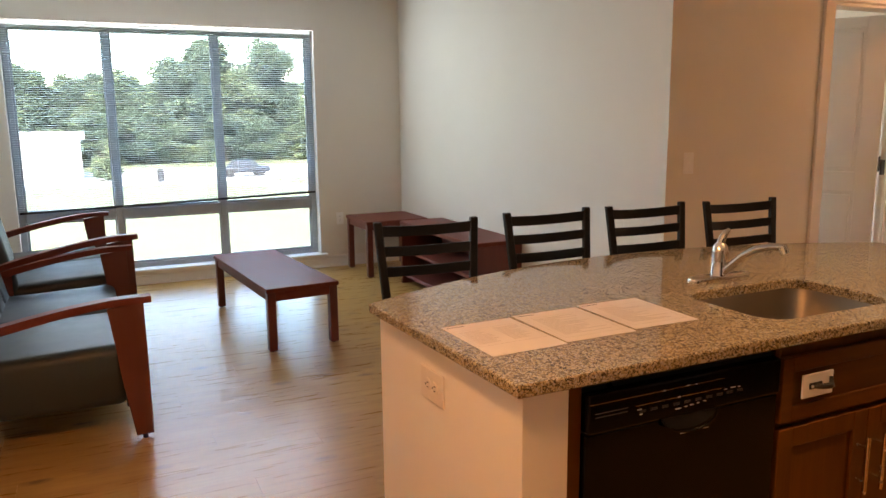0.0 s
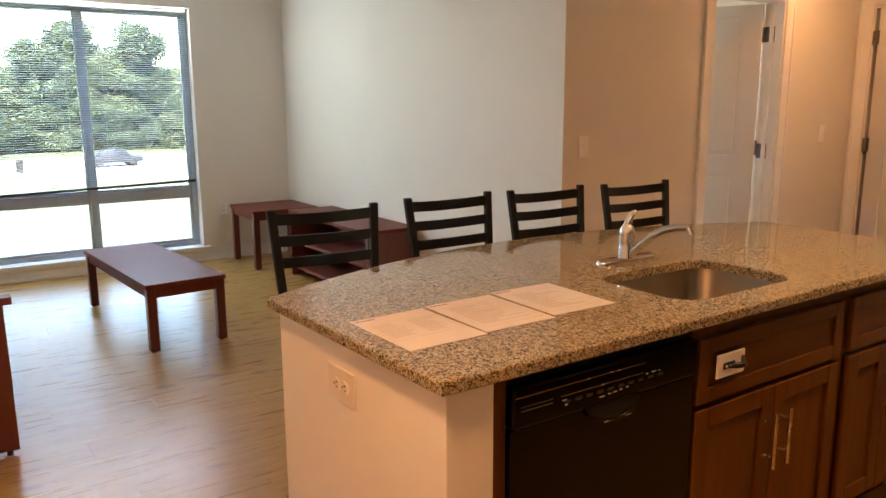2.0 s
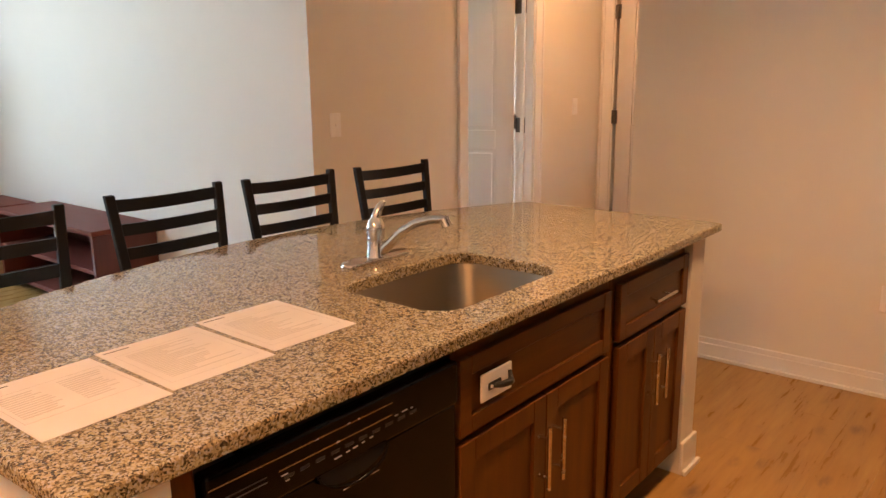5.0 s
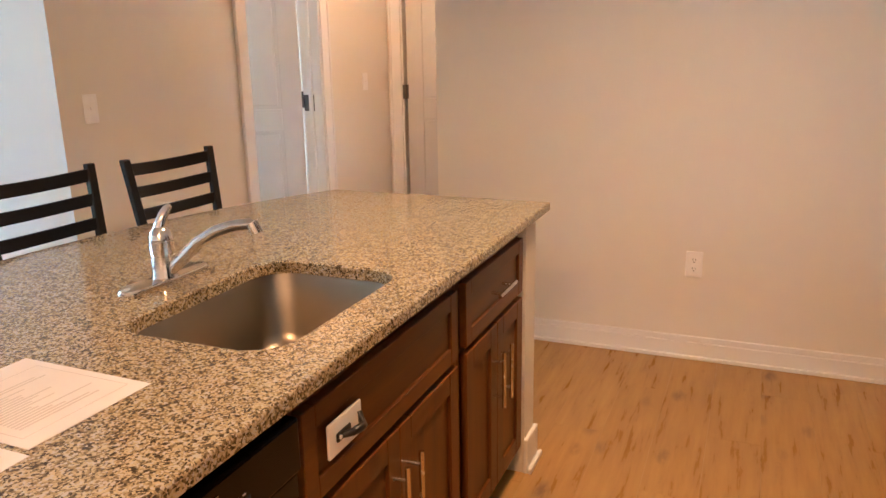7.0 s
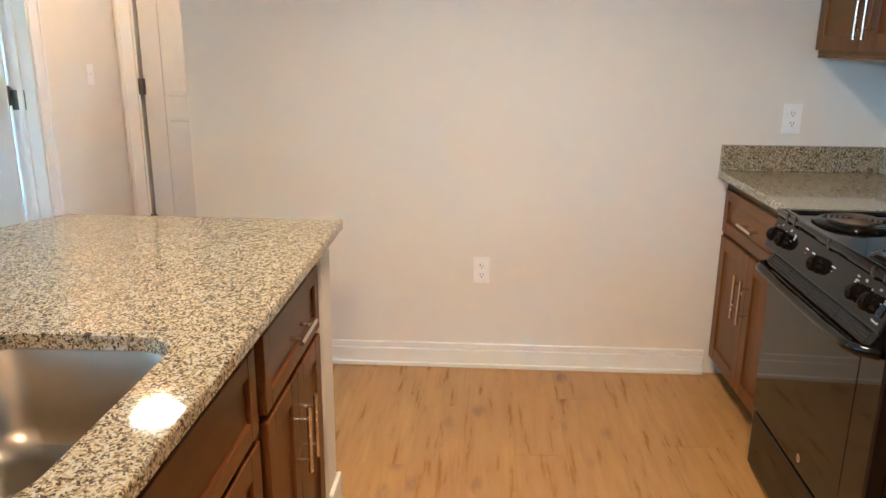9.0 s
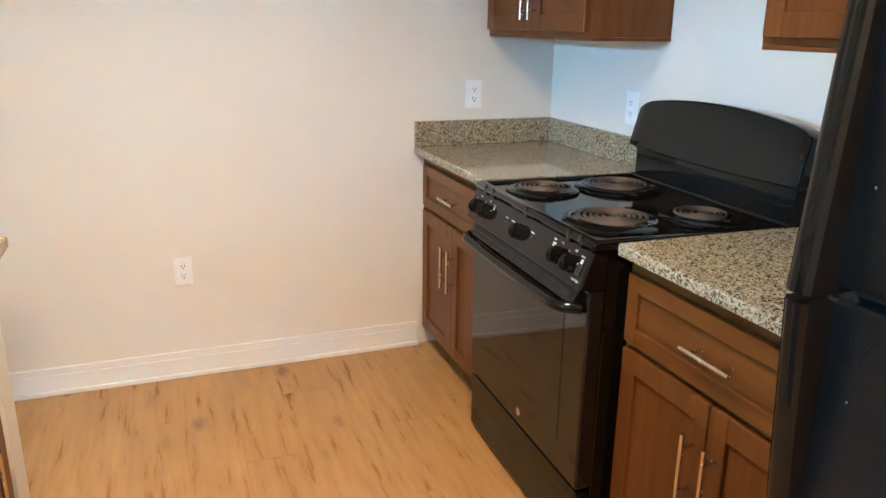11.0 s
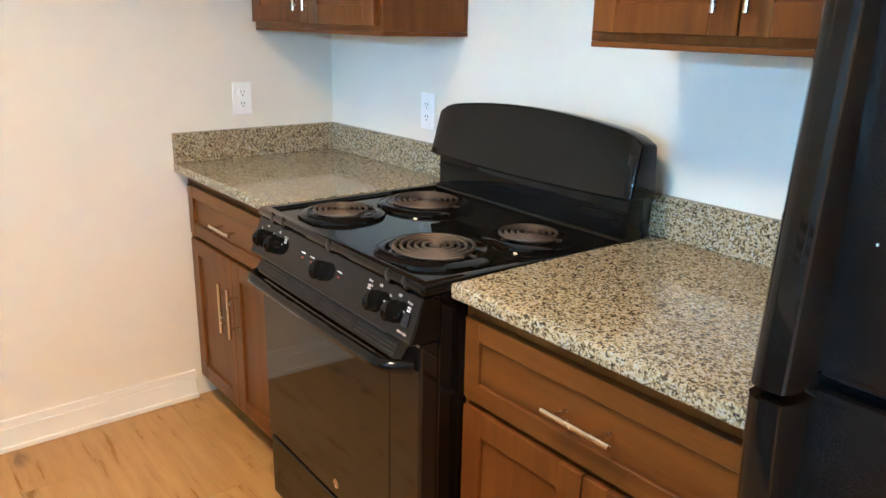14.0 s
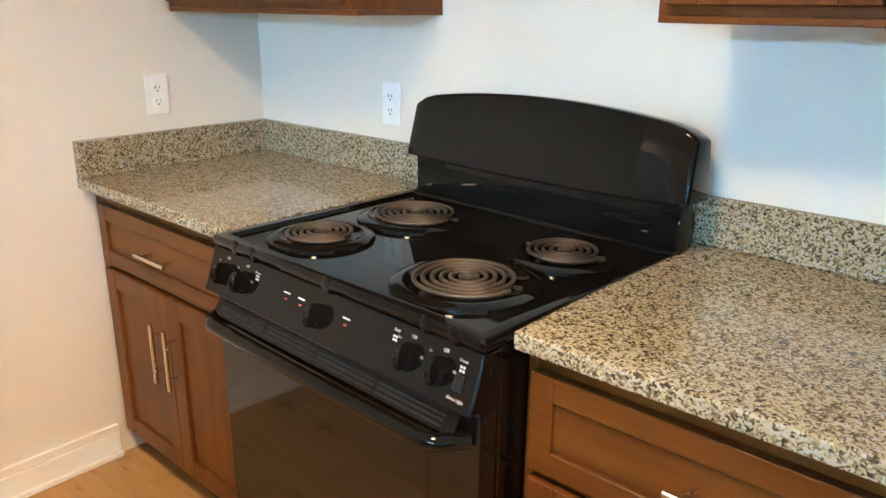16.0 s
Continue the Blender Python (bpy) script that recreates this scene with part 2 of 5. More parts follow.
# ---- builders ----


def box(bm, x0, y0, z0, x1, y1, z1, bev=0.0, seg=1):
    r = bmesh.ops.create_cube(bm, size=1.0)
    vs = r["verts"]
    for v in vs:
        v.co = ((x0 + x1) / 2 + v.co.x * (x1 - x0), (y0 + y1) / 2 + v.co.y * (y1 - y0), (z0 + z1) / 2 + v.co.z * (z1 - z0))
    if bev:
        es = list({e for v in vs for e in v.link_edges})
        bmesh.ops.bevel(bm, geom=es, offset=bev, segments=seg, affect='EDGES', profile=0.5)
    return vs


def rod(bm, a, b_, r, seg=12, r2=None):
    a, b_ = Vector(a), Vector(b_)
    d = b_ - a
    m_ = Matrix.Translation((a + b_) / 2) @ d.to_track_quat('Z', 'Y').to_matrix().to_4x4()
    return bmesh.ops.create_cone(bm, cap_ends=True, segments=seg, radius1=r, radius2=r if r2 is None else r2, depth=d.length, matrix=m_)["verts"]


def lathe(bm, profile, centre=(0, 0, 0), seg=24):
    """Turn a list of (radius, height) round the upright axis."""
    rings = []
    for r, z in profile:
        rings.append([bm.verts.new((centre[0] + r * math.cos(2 * math.pi * k / seg), centre[1] + r * math.sin(2 * math.pi * k / seg), centre[2] + z)) for k in range(seg)])
    for p, q in zip(rings, rings[1:]):
        for k in range(seg):
            bm.faces.new((p[k], p[(k + 1) % seg], q[(k + 1) % seg], q[k]))
    bm.faces.new(list(reversed(rings[0])))
    bm.faces.new(rings[-1])


def prism(bm, outline, z0, z1):
    """An upright prism over a closed outline of (x, y), counter-clockwise."""
    lo = [bm.verts.new((x, y, z0)) for x, y in outline]
    hi = [bm.verts.new((x, y, z1)) for x, y in outline]
    n = len(outline)
    for k in range(n):
        bm.faces.new((lo[k], lo[(k + 1) % n], hi[(k + 1) % n], hi[k]))
    bm.faces.new(list(reversed(lo)))
    bm.faces.new(hi)


def tube(bm, pts, radii, seg=12):
    rings = []
    pts = [Vector(p) for p in pts]
    for i, p in enumerate(pts):
        d = pts[min(i + 1, len(pts) - 1)] - pts[max(i - 1, 0)]
        q = d.to_track_quat('Z', 'Y')
        rings.append([bm.verts.new(p + q @ Vector((radii[i] * math.cos(2 * math.pi * k / seg), radii[i] * math.sin(2 * math.pi * k / seg), 0))) for k in range(seg)])
    for p, q in zip(rings, rings[1:]):
        for k in range(seg):
            bm.faces.new((p[k], p[(k + 1) % seg], q[(k + 1) % seg], q[k]))
    bm.faces.new(list(reversed(rings[0])))
    bm.faces.new(rings[-1])


def part(name, bm, material, parent=None, label="", smooth=False):
    bmesh.ops.recalc_face_normals(bm, faces=bm.faces[:])
    me = bpy.data.meshes.new(name)
    bm.to_mesh(me)
    bm.free()
    me.materials.append(material)
    if smooth:
        for p in me.polygons:
            p.use_smooth = True
        me.set_sharp_from_angle(angle=radians(38))
    ob = new(name, me)
    ob.parent = parent
    if label:
        ob["label"] = label
    return ob


def bpart(name, dims, material, parent=None, label="", bev=0.0, seg=1):
    bm = bmesh.new()
    box(bm, *dims, bev=bev, seg=seg)
    return part(name, bm, material, parent, label)


def thing(name, x=0, y=0, z=0, rz=0, label="", category="", group="", kind=""):
    ob = new(name)
    ob.empty_display_size = 0.1
    ob.matrix_basis = pose(x, y, z, 0, 0, rz)
    return tagged(ob, label, category, group, kind)


def structure(name, bm, material, label="", category=""):
    return tagged(part(name, bm, material), label, category, "", "structure")


# ---- the large structure ----
WEST, NORTH, EASTW, SOUTH = -0.30, 8.58, 4.695, 0.85
LIV_E, HALL_N, HALL_S, HALL_E = 3.48, 4.74, 3.66, 6.36
T = 0.13
WX0, WX1, WZ0, WZ1 = 0.09, 2.63, 0.155, 2.25     # living-room window opening
D1X0, D1X1, DH = 4.69, 5.44, 2.10              # doorway into the bedroom
D2Y0, D2Y1 = 3.86, 4.634                        # door at the hall's end

bm = bmesh.new()
box(bm, WEST - T, NORTH, 0, WX0, NORTH + 0.2, CEIL)
box(bm, WX1, NORTH, 0, LIV_E + T, NORTH + 0.2, CEIL)
box(bm, WX0, NORTH, 0, WX1, NORTH + 0.2, WZ0 - 0.03)
box(bm, WX0, NORTH, WZ1, WX1, NORTH + 0.2, CEIL)
structure("wall_north", bm, M_WALL, "off-white painted wall around the wide living-room window", "wall")
bm = bmesh.new()
box(bm, WEST - T, SOUTH - T, 0, WEST, NORTH, CEIL)
structure("wall_west", bm, M_WALL, "plain off-white painted wall behind the sofas", "wall")
bm = bmesh.new()
box(bm, WEST, SOUTH - T, 0, EASTW + T, SOUTH, CEIL)
structure("wall_south", bm, M_WALL, "off-white painted kitchen wall behind the stove", "wall")
bm = bmesh.new()
box(bm, EASTW, SOUTH, 0, EASTW + T, HALL_S, CEIL)
structure("wall_east", bm, M_WALL, "off-white painted kitchen side wall with white baseboard", "wall")
bm = bmesh.new()
box(bm, EASTW + T, HALL_S - T, 0, HALL_E, HALL_S, CEIL)
structure("wall_hall_south", bm, M_WALL, "off-white painted wall along the hall", "wall")
bm = bmesh.new()
box(bm, LIV_E, HALL_N + T, 0, LIV_E + T, NORTH, CEIL)
structure("wall_living_east", bm, M_WALL, "off-white painted living-room wall behind the console", "wall")
bm = bmesh.new()
box(bm, LIV_E, HALL_N, 0, D1X0, HALL_N + T, CEIL)
box(bm, D1X1, HALL_N, 0, HALL_E + T, HALL_N + T, CEIL)
box(bm, D1X0, HALL_N, DH, D1X1, HALL_N + T, CEIL)
structure("wall_hall_north", bm, M_WALL, "off-white painted hall wall with the bedroom doorway", "wall")
bm = bmesh.new()
box(bm, HALL_E, HALL_S - T, 0, HALL_E + T, D2Y0, CEIL)
box(bm, HALL_E, D2Y1, 0, HALL_E + T, HALL_N, CEIL)
box(bm, HALL_E, D2Y0, DH, HALL_E + T, D2Y1, CEIL)
structure("wall_hall_end", bm, M_WALL, "off-white painted wall at the end of the hall", "wall")
# plain room behind the open door, with a window of its own
BX0, BX1, BY1 = LIV_E + T, 7.2, NORTH
bm = bmesh.new()
box(bm, BX0, BY1, 0, 4.0, BY1 + 0.2, CEIL)
box(bm, 4.9, BY1, 0, BX1, BY1 + 0.2, CEIL)
box(bm, 4.0, BY1, 0, 4.9, BY1 + 0.2, 1.0)
box(bm, 4.0, BY1, 2.0, 4.9, BY1 + 0.2, CEIL)
structure("wall_bedroom_north", bm, M_WALL, "plain off-white bedroom wall with a window opening", "wall")
bm = bmesh.new()
box(bm, BX1, HALL_N, 0, BX1 + T, BY1 + 0.2, CEIL)
box(bm, HALL_E + T, HALL_N, 0, BX1, HALL_N + T, CEIL)
structure("wall_bedroom_east", bm, M_WALL, "plain off-white bedroom wall", "wall")
bm = bmesh.new()
box(bm, BX1, HALL_S - T, 0, BX1 + T, HALL_N, CEIL)
box(bm, HALL_E + T, HALL_S - T, 0, BX1, HALL_S, CEIL)
structure("wall_closet", bm, M_WALL, "plain off-white closet wall behind the closed door", "wall")
bm = bmesh.new()
box(bm, WEST - T, SOUTH - T, CEIL, BX1 + T, NORTH + 0.2, CEIL + 0.12)
structure("ceiling", bm, M_CEIL, "plain white painted ceiling", "ceiling")
bm = bmesh.new()
box(bm, WEST - T, SOUTH - T, -0.15, BX1 + T, NORTH + 0.2, FLOOR - 0.012)
floor = structure("floor", bm, M_FLOOR, "light oak vinyl plank floor with dark knots", "floor")


def baseboard(x0, y0, x1, y1, nx, ny):
    """A board with a stepped top and a shoe moulding along a wall, thickness towards (nx, ny)."""
    ob = thing("baseboard", label="white painted baseboard with shoe moulding", category="baseboard", kind="structure")

    def strip(name, t0, t1, z0, z1):
        bm = bmesh.new()
        xs, ys = sorted((x0 + nx * t0, x1 + nx * t1)), sorted((y0 + ny * t0, y1 + ny * t1))
        box(bm, xs[0], ys[0], z0, xs[1], ys[1], z1, 0.002)
        part(name, bm, M_TRIM, ob)
    strip("board", 0, 0.014, FLOOR, 0.1)
    strip("cap", 0, 0.0105, 0.1005, 0.128)
    strip("shoe_moulding", 0.0145, 0.026, FLOOR, FLOOR + 0.018)


baseboard(EASTW, 1.47, EASTW, HALL_S, -1, 0)
baseboard(WEST + 0.03, NORTH, LIV_E - 0.03, NORTH, 0, -1)
baseboard(LIV_E, HALL_N, LIV_E, NORTH, -1, 0)
baseboard(LIV_E, HALL_N, D1X0 - 0.095, HALL_N, 0, -1)
baseboard(D1X1 + 0.095, HALL_N, HALL_E, HALL_N, 0, -1)
baseboard(EASTW, HALL_S, HALL_E, HALL_S, 0, 1)
baseboard(WEST, SOUTH, WEST, NORTH, 1, 0)
baseboard(WEST + 0.03, SOUTH, 1.70, SOUTH, 0, 1)


def casing(name, along, a0, a1, face, out, stops=True):
    """Jamb lining and moulded casing of a doorway. along: 'x' or 'y'; out: -1 or 1, the side that shows."""
    ob = thing(name, label="white painted door casing and jamb", category="door frame", kind="structure")

    def piece(pname, u0, u1, w0, w1, z0, z1):
        bm = bmesh.new()
        ws = sorted((w0, w1))
        if along == 'x':
            box(bm, u0, ws[0], z0, u1, ws[1], z1, 0.003)
        else:
            box(bm, ws[0], u0, z0, ws[1], u1, z1, 0.003)
        part(pname, bm, M_TRIM, ob)
    back = face - out * T
    for u0, u1 in ((a0, a0 + 0.018), (a1 - 0.018, a1)):
        piece("jamb", u0, u1, face + out * 0.004, back - out * 0.004, FLOOR, DH - 0.018)
    piece("head", a0, a1, face + out * 0.004, back - out * 0.004, DH - 0.018, DH)
    for side, w in ((face, out), (back, -out)):
        for u0, u1, v0, v1 in ((a0 - 0.075, a0 + 0.006, a0 - 0.085, a0 - 0.068), (a1 - 0.006, a1 + 0.075, a1 + 0.068, a1 + 0.085)):
            piece("casing", u0, u1, side + w * 0.0045, side + w * 0.016, FLOOR, DH + 0.06)
            piece("back_band", v0, v1, side + w * 0.001, side + w * 0.023, FLOOR, DH + 0.066)
        piece("head_casing", a0 - 0.068, a1 + 0.068, side + w * 0.005, side + w * 0.0165, DH + 0.006, DH + 0.062)
        piece("head_band", a0 - 0.085, a1 + 0.085, side + w * 0.001, side + w * 0.024, DH + 0.064, DH + 0.08)
    for v in () if not stops else ((a0 + 0.018, a0 + 0.03), (a1 - 0.03, a1 - 0.018)):
        mid = face - out * 0.06
        piece("stop", v[0], v[1], mid, mid - out * 0.03, FLOOR, DH - 0.03)
    return ob


casing("door_frame_1", 'x', D1X0, D1X1, HALL_N, -1)
casing("door_frame_2", 'y', D2Y0, D2Y1, HALL_E, -1, False)


def door_leaf(name, x, y, rz, width, label, knuckle_y):
    """A moulded two-panel door, hinged at its own x = 0, closed along -x, visible side towards -y."""
    ob = thing(name, x, y, FLOOR + 0.008, rz, label, "door", "", "structure")
    h, th = DH - FLOOR - 0.03, 0.036
    sink, st = 0.009, 0.125
    bm = bmesh.new()
    box(bm, -width + 0.002, sink, 0.002, -0.002, th - sink, h - 0.002)
    leaf = part("leaf", bm, M_DOOR, ob)
    rails = ((0, 0.23), (0.90, 1.035), (h - 0.075, h))
    for x0, x1 in ((-width, -width + st), (-st, 0)):
        bpart("stile", (x0, 0, 0, x1, th, h), M_DOOR, leaf, "", 0.0035, 2)
    for z0, z1 in rails:
        bpart("rail", (-width + st, 0.0005, z0, -st, th - 0.0005, z1), M_DOOR, leaf, "", 0.0035, 2)
    for z0, z1 in ((0.23, 0.90), (1.035, h - 0.075)):
        bpart("raised_panel", (-width + st + 0.022, 0.0035, z0 + 0.022, -st - 0.022, th - 0.0035, z1 - 0.022), M_DOOR, leaf, "", 0.0055, 2)
    for z in (0.22, 1.09, h - 0.2):
        bm = bmesh.new()
        rod(bm, (0.006, knuckle_y, z - 0.05), (0.006, knuckle_y, z + 0.05), 0.007)
        box(bm, 0.0005, 0.003, z - 0.048, 0.003, th - 0.002, z + 0.048)
        if knuckle_y > th + 0.006:
            box(bm, -0.012, th + 0.0005, z - 0.05, 0.034, th + 0.005, z + 0.05, 0.001)
        part("hinge", bm, M_HINGE, ob, "dull steel butt hinge", True)
    bm = bmesh.new()
    for o, yy in ((-1, 0), (1, th)):
        rod(bm, (-width + 0.065, yy, 0.95), (-width + 0.065, yy + o * 0.008, 0.95), 0.032, 20)
        rod(bm, (-width + 0.065, yy, 0.95), (-width + 0.065, yy + o * 0.05, 0.95), 0.011)
        bmesh.ops.create_uvsphere(bm, u_segments=16, v_segments=10, radius=0.027, matrix=Matrix.Translation((-width + 0.065, yy + o * 0.06, 0.95)))
    part("door_knob", bm, M_NICKEL, ob, "", True)
    return ob


door_leaf("door_1", D1X1 - 0.05, HALL_N + T - 0.002, -62, 0.70, "white moulded bedroom door standing open", 0.04)
# hinge leaves let into the jamb beside the open door
frame_1 = bpy.data.objects["door_frame_1"]
for z in (0.228, 1.098, DH - 0.222):
    bpart("hinge_leaf", (D1X1 - 0.0215, HALL_N + 0.055, z - 0.05, D1X1 - 0.0182, HALL_N + T - 0.001, z + 0.05), M_HINGE, frame_1, "dull steel hinge leaf", 0.0008)
door_leaf("door_2", HALL_E + 0.012, D2Y1 - 0.054, 90, 0.715, "white moulded door, closed, at the end of the hall", 0.043)

# window
win = thing("window_1", label="wide aluminium window of three lights over three low panes", category="window", kind="structure")
FY0, FY1 = NORTH + 0.10, NORTH + 0.16
MX = (0.865, 1.752)
TZ0, TZ1 = 0.615, 0.695


def bar(name, x0, x1, z0, z1, y0=FY0, y1=FY1):
    bpart(name, (x0, y0, z0, x1, y1, z1), M_ALU, win, "", 0.004)


bar("frame_side", WX0, WX0 + 0.05, WZ0 + 0.045, WZ1 - 0.05)
bar("frame_side", WX1 - 0.05, WX1, WZ0 + 0.045, WZ1 - 0.05)
bar("frame_head", WX0, WX1, WZ1 - 0.05, WZ1)
bar("frame_foot", WX0, WX1, WZ0, WZ0 + 0.045)
for x in MX:
    bar("mullion", x - 0.024, x + 0.024, WZ0 + 0.046, WZ1 - 0.051)
cols = [(WX0 + 0.05, MX[0] - 0.024), (MX[0] + 0.024, MX[1] - 0.024), (MX[1] + 0.024, WX1 - 0.05)]
for x0, x1 in cols:
    bar("transom", x0 + 0.001, x1 - 0.001, TZ0, TZ1)
    for z0, z1 in ((WZ0 + 0.046, TZ0 - 0.001), (TZ1 + 0.001, WZ1 - 0.051)):
        pane = bpart("pane", (x0 + 0.012, FY0 + 0.028, z0 + 0.012, x1 - 0.012, FY0 + 0.032, z1 - 0.012), M_GLASS, win)
        pane.visible_shadow = False
        for q in ((x0 + 0.001, z0, x0 + 0.017, z1), (x1 - 0.017, z0, x1 - 0.001, z1), (x0 + 0.0175, z0, x1 - 0.0175, z0 + 0.017), (x0 + 0.0175, z1 - 0.017, x1 - 0.0175, z1)):
            bar("sash", q[0], q[2], q[1], q[3], FY0 + 0.012, FY0 + 0.045)
bm = bmesh.new()
box(bm, WX0 - 0.06, NORTH - 0.035, WZ0 - 0.028, WX1 + 0.06, NORTH + 0.10, WZ0 + 0.002, 0.006, 2)
tagged(part("window_sill", bm, M_TRIM), "white painted window sill", "sill", "", "structure")

# blind: slats on cords, its foot hanging askew
blind = thing("window_blind", label="white mini blind, slats open, bottom rail hanging askew", category="blind")
BYC = NORTH + 0.055
bx0, bx1 = WX0 + 0.015, WX1 - 0.02
bpart("head_rail", (bx0, BYC - 0.02, WZ1 - 0.035, bx1, BYC + 0.02, WZ1 - 0.002), M_SLAT, blind, "", 0.003)
n_slats = 82
for i in range(n_slats):
    f = i / (n_slats - 1)
    zl, zr = (WZ1 - 0.05) * (1 - f) + 0.725 * f, (WZ1 - 0.05) * (1 - f) + 0.765 * f
    sag = random.uniform(-0.0018, 0.0018)
    bm = bmesh.new()
    rows_ = []
    for k in range(5):
        u = k / 4 - 0.5
        crown = 0.0018 * (1 - (2 * u) ** 2)
        rows_.append([bm.verts.new((x, BYC + u * 0.019, z + crown - u * 0.0035 + sag)) for x, z in ((bx0, zl), (bx1, zr))])
    for p, q in zip(rows_, rows_[1:]):
        bm.faces.new((p[0], p[1], q[1], q[0]))
    bmesh.ops.solidify(bm, geom=bm.faces[:], thickness=0.0006)
    part("slat", bm, M_SLAT, blind)
bm = bmesh.new()
vs = box(bm, bx0, BYC - 0.013, 0.0, bx1, BYC + 0.013, 0.018, 0.003)
for v in bm.verts:
    v.co.z += 0.692 + 0.055 * (v.co.x - bx0) / (bx1 - bx0)
# the rail's shaded side is put into its colour, hence black on a white blind
part("bottom_rail", bm, M_IRON, blind, "bottom rail, coloured dark for its shaded side")
for x in (0.22, 0.78, 1.05, 1.62, 1.9, 2.5):
    bm = bmesh.new()
    rod(bm, (x, BYC + 0.014, 0.72), (x, BYC + 0.014, WZ1 - 0.03), 0.0012, 6)
    part("cord", bm, M_SLAT, blind)


def ceiling_light(x, y):
    ob = thing("ceiling_light", x, y, CEIL, 0, "round flush ceiling light out of view, glowing warm white", "ceiling light", "ceiling lights")
    bm = bmesh.new()
    lathe(bm, [(0.16, -0.07), (0.165, -0.065), (0.165, 0.0)], seg=32)
    part("base", bm, M_NICKEL, ob, "", True)
    bm = bmesh.new()
    lathe(bm, [(0.02, -0.11), (0.09, -0.104), (0.135, -0.088), (0.15, -0.071)], seg=32)
    part("diffuser", bm, M_DIFF, ob, "glowing frosted glass bowl", True)


# fixtures hang out of view; the kitchen one is added to go with its fill
for c in LAMPS.values():
    ceiling_light(*c)

# ---- kitchen ----


def shaker(bm, x0, z0, x1, z1, th=0.02, stile=0.055, sink=0.009):
    """A framed front with a sunk flat panel; its face lies at y = 0, towards -y."""
    box(bm, x0, 0, z0, x0 + stile, th, z1, 0.0018)
    box(bm, x1 - stile, 0, z0, x1, th, z1, 0.0018)
    box(bm, x0 + stile, 0.0004, z0, x1 - stile, th, z0 + stile, 0.0018)
    box(bm, x0 + stile, 0.0004, z1 - stile, x1 - stile, th, z1, 0.0018)
    box(bm, x0 + stile - 0.002, sink, z0 + stile - 0.002, x1 - stile + 0.002, th - 0.002, z1 - stile + 0.002)


def bar_pull(parent, x, z, length, upright):
    bm = bmesh.new()
    h = length / 2
    a, b_ = ((x, -0.032, z - h), (x, -0.032, z + h)) if upright else ((x - h, -0.032, z), (x + h, -0.032, z))
    rod(bm, a, b_, 0.0058, 14)
    for s in (-0.62, 0.62):
        p = (x, z + s * h) if upright else (x + s * h, z)
        rod(bm, (p[0], 0.001, p[1]), (p[0], -0.032, p[1]), 0.0045, 10)
    return part("handle", bm, M_NICKEL, parent, "brushed nickel bar pull", True)


def base_cabinet(x, y, rz, w, depth, fronts, label, margin=0.012, drawer_pull=True, drawer_bottom=0.672, drawer_top=0.845):
    """A base unit: front faces local -y at y = 0. fronts: x positions of the pair's edges (left, gap, right)."""
    ob = thing("base_cabinet", x, y, 0, rz, label, "cabinet", "base cabinets")
    for name, dims in (("bottom_panel", (0, 0.021, 0.105, w, depth, 0.125)), ("side_panel", (0, 0.021, 0.1255, 0.018, depth, 0.882)), ("side_panel", (w - 0.018, 0.021, 0.1255, w, depth, 0.882)),
                       ("face_frame", (0.0185, 0.021, 0.1255, w - 0.0185, 0.04, 0.882)), ("back_panel", (0.0185, depth - 0.02, 0.1255, w - 0.0185, depth, 0.882))):
        bpart(name, dims, M_CAB, ob, "", 0.001)
    bpart("toe_kick", (0.0, 0.085, FLOOR, w, 0.1, 0.104), M_CABIN, ob, "recessed toe board, coloured dark for its shade")
    l, g, r = fronts
    bm = bmesh.new()
    shaker(bm, l, drawer_bottom, r, drawer_top, stile=0.042)
    d = part("drawer", bm, M_CABH, ob)
    if drawer_pull:
        bar_pull(d, (l + r) / 2, (drawer_bottom + drawer_top) / 2, 0.15, False)
    for x0, x1, px in ((l, g - 0.0015, g - 0.035), (g + 0.0015, r, g + 0.035)):
        bm = bmesh.new()
        shaker(bm, x0, 0.125, x1, drawer_bottom - 0.018)
        dd = part("door", bm, M_CAB, ob)
        bar_pull(dd, px, 0.475 + 0.015, 0.17, True)
    return ob


KY = 1.462      # plane of the kitchen's base fronts
base_cabinet(4.693, KY, 180, 0.75, 0.605, (0.047, 0.385, 0.725), "cherry-stained base cabinet beside the stove, nickel pulls")
base_cabinet(3.172, KY, 180, 0.735, 0.605, (0.018, 0.338, 0.658), "cherry-stained base cabinet between stove and fridge")


TOP0, TOP1 = 0.8835, 0.914
for x0, x1, side in ((3.945, 4.693, True), (2.43, 3.172, False)):
    ob = thing("countertop", label="speckled beige granite countertop with low backsplash", category="countertop", group="kitchen countertops")
    bm = bmesh.new()
    box(bm, x0, SOUTH + 0.002, TOP0, x1, 1.487, TOP1, 0.004, 2)
    part("slab", bm, M_GRANITE, ob)
    bpart("backsplash", (x0, SOUTH + 0.002, TOP1 + 0.0005, x1, SOUTH + 0.022, TOP1 + 0.102), M_GRANITE, ob, "", 0.002)
    if side:
        bpart("side_splash", (x1 - 0.027, SOUTH + 0.0225, TOP1 + 0.0005, x1, 1.485, TOP1 + 0.102), M_GRANITE, ob, "", 0.002)


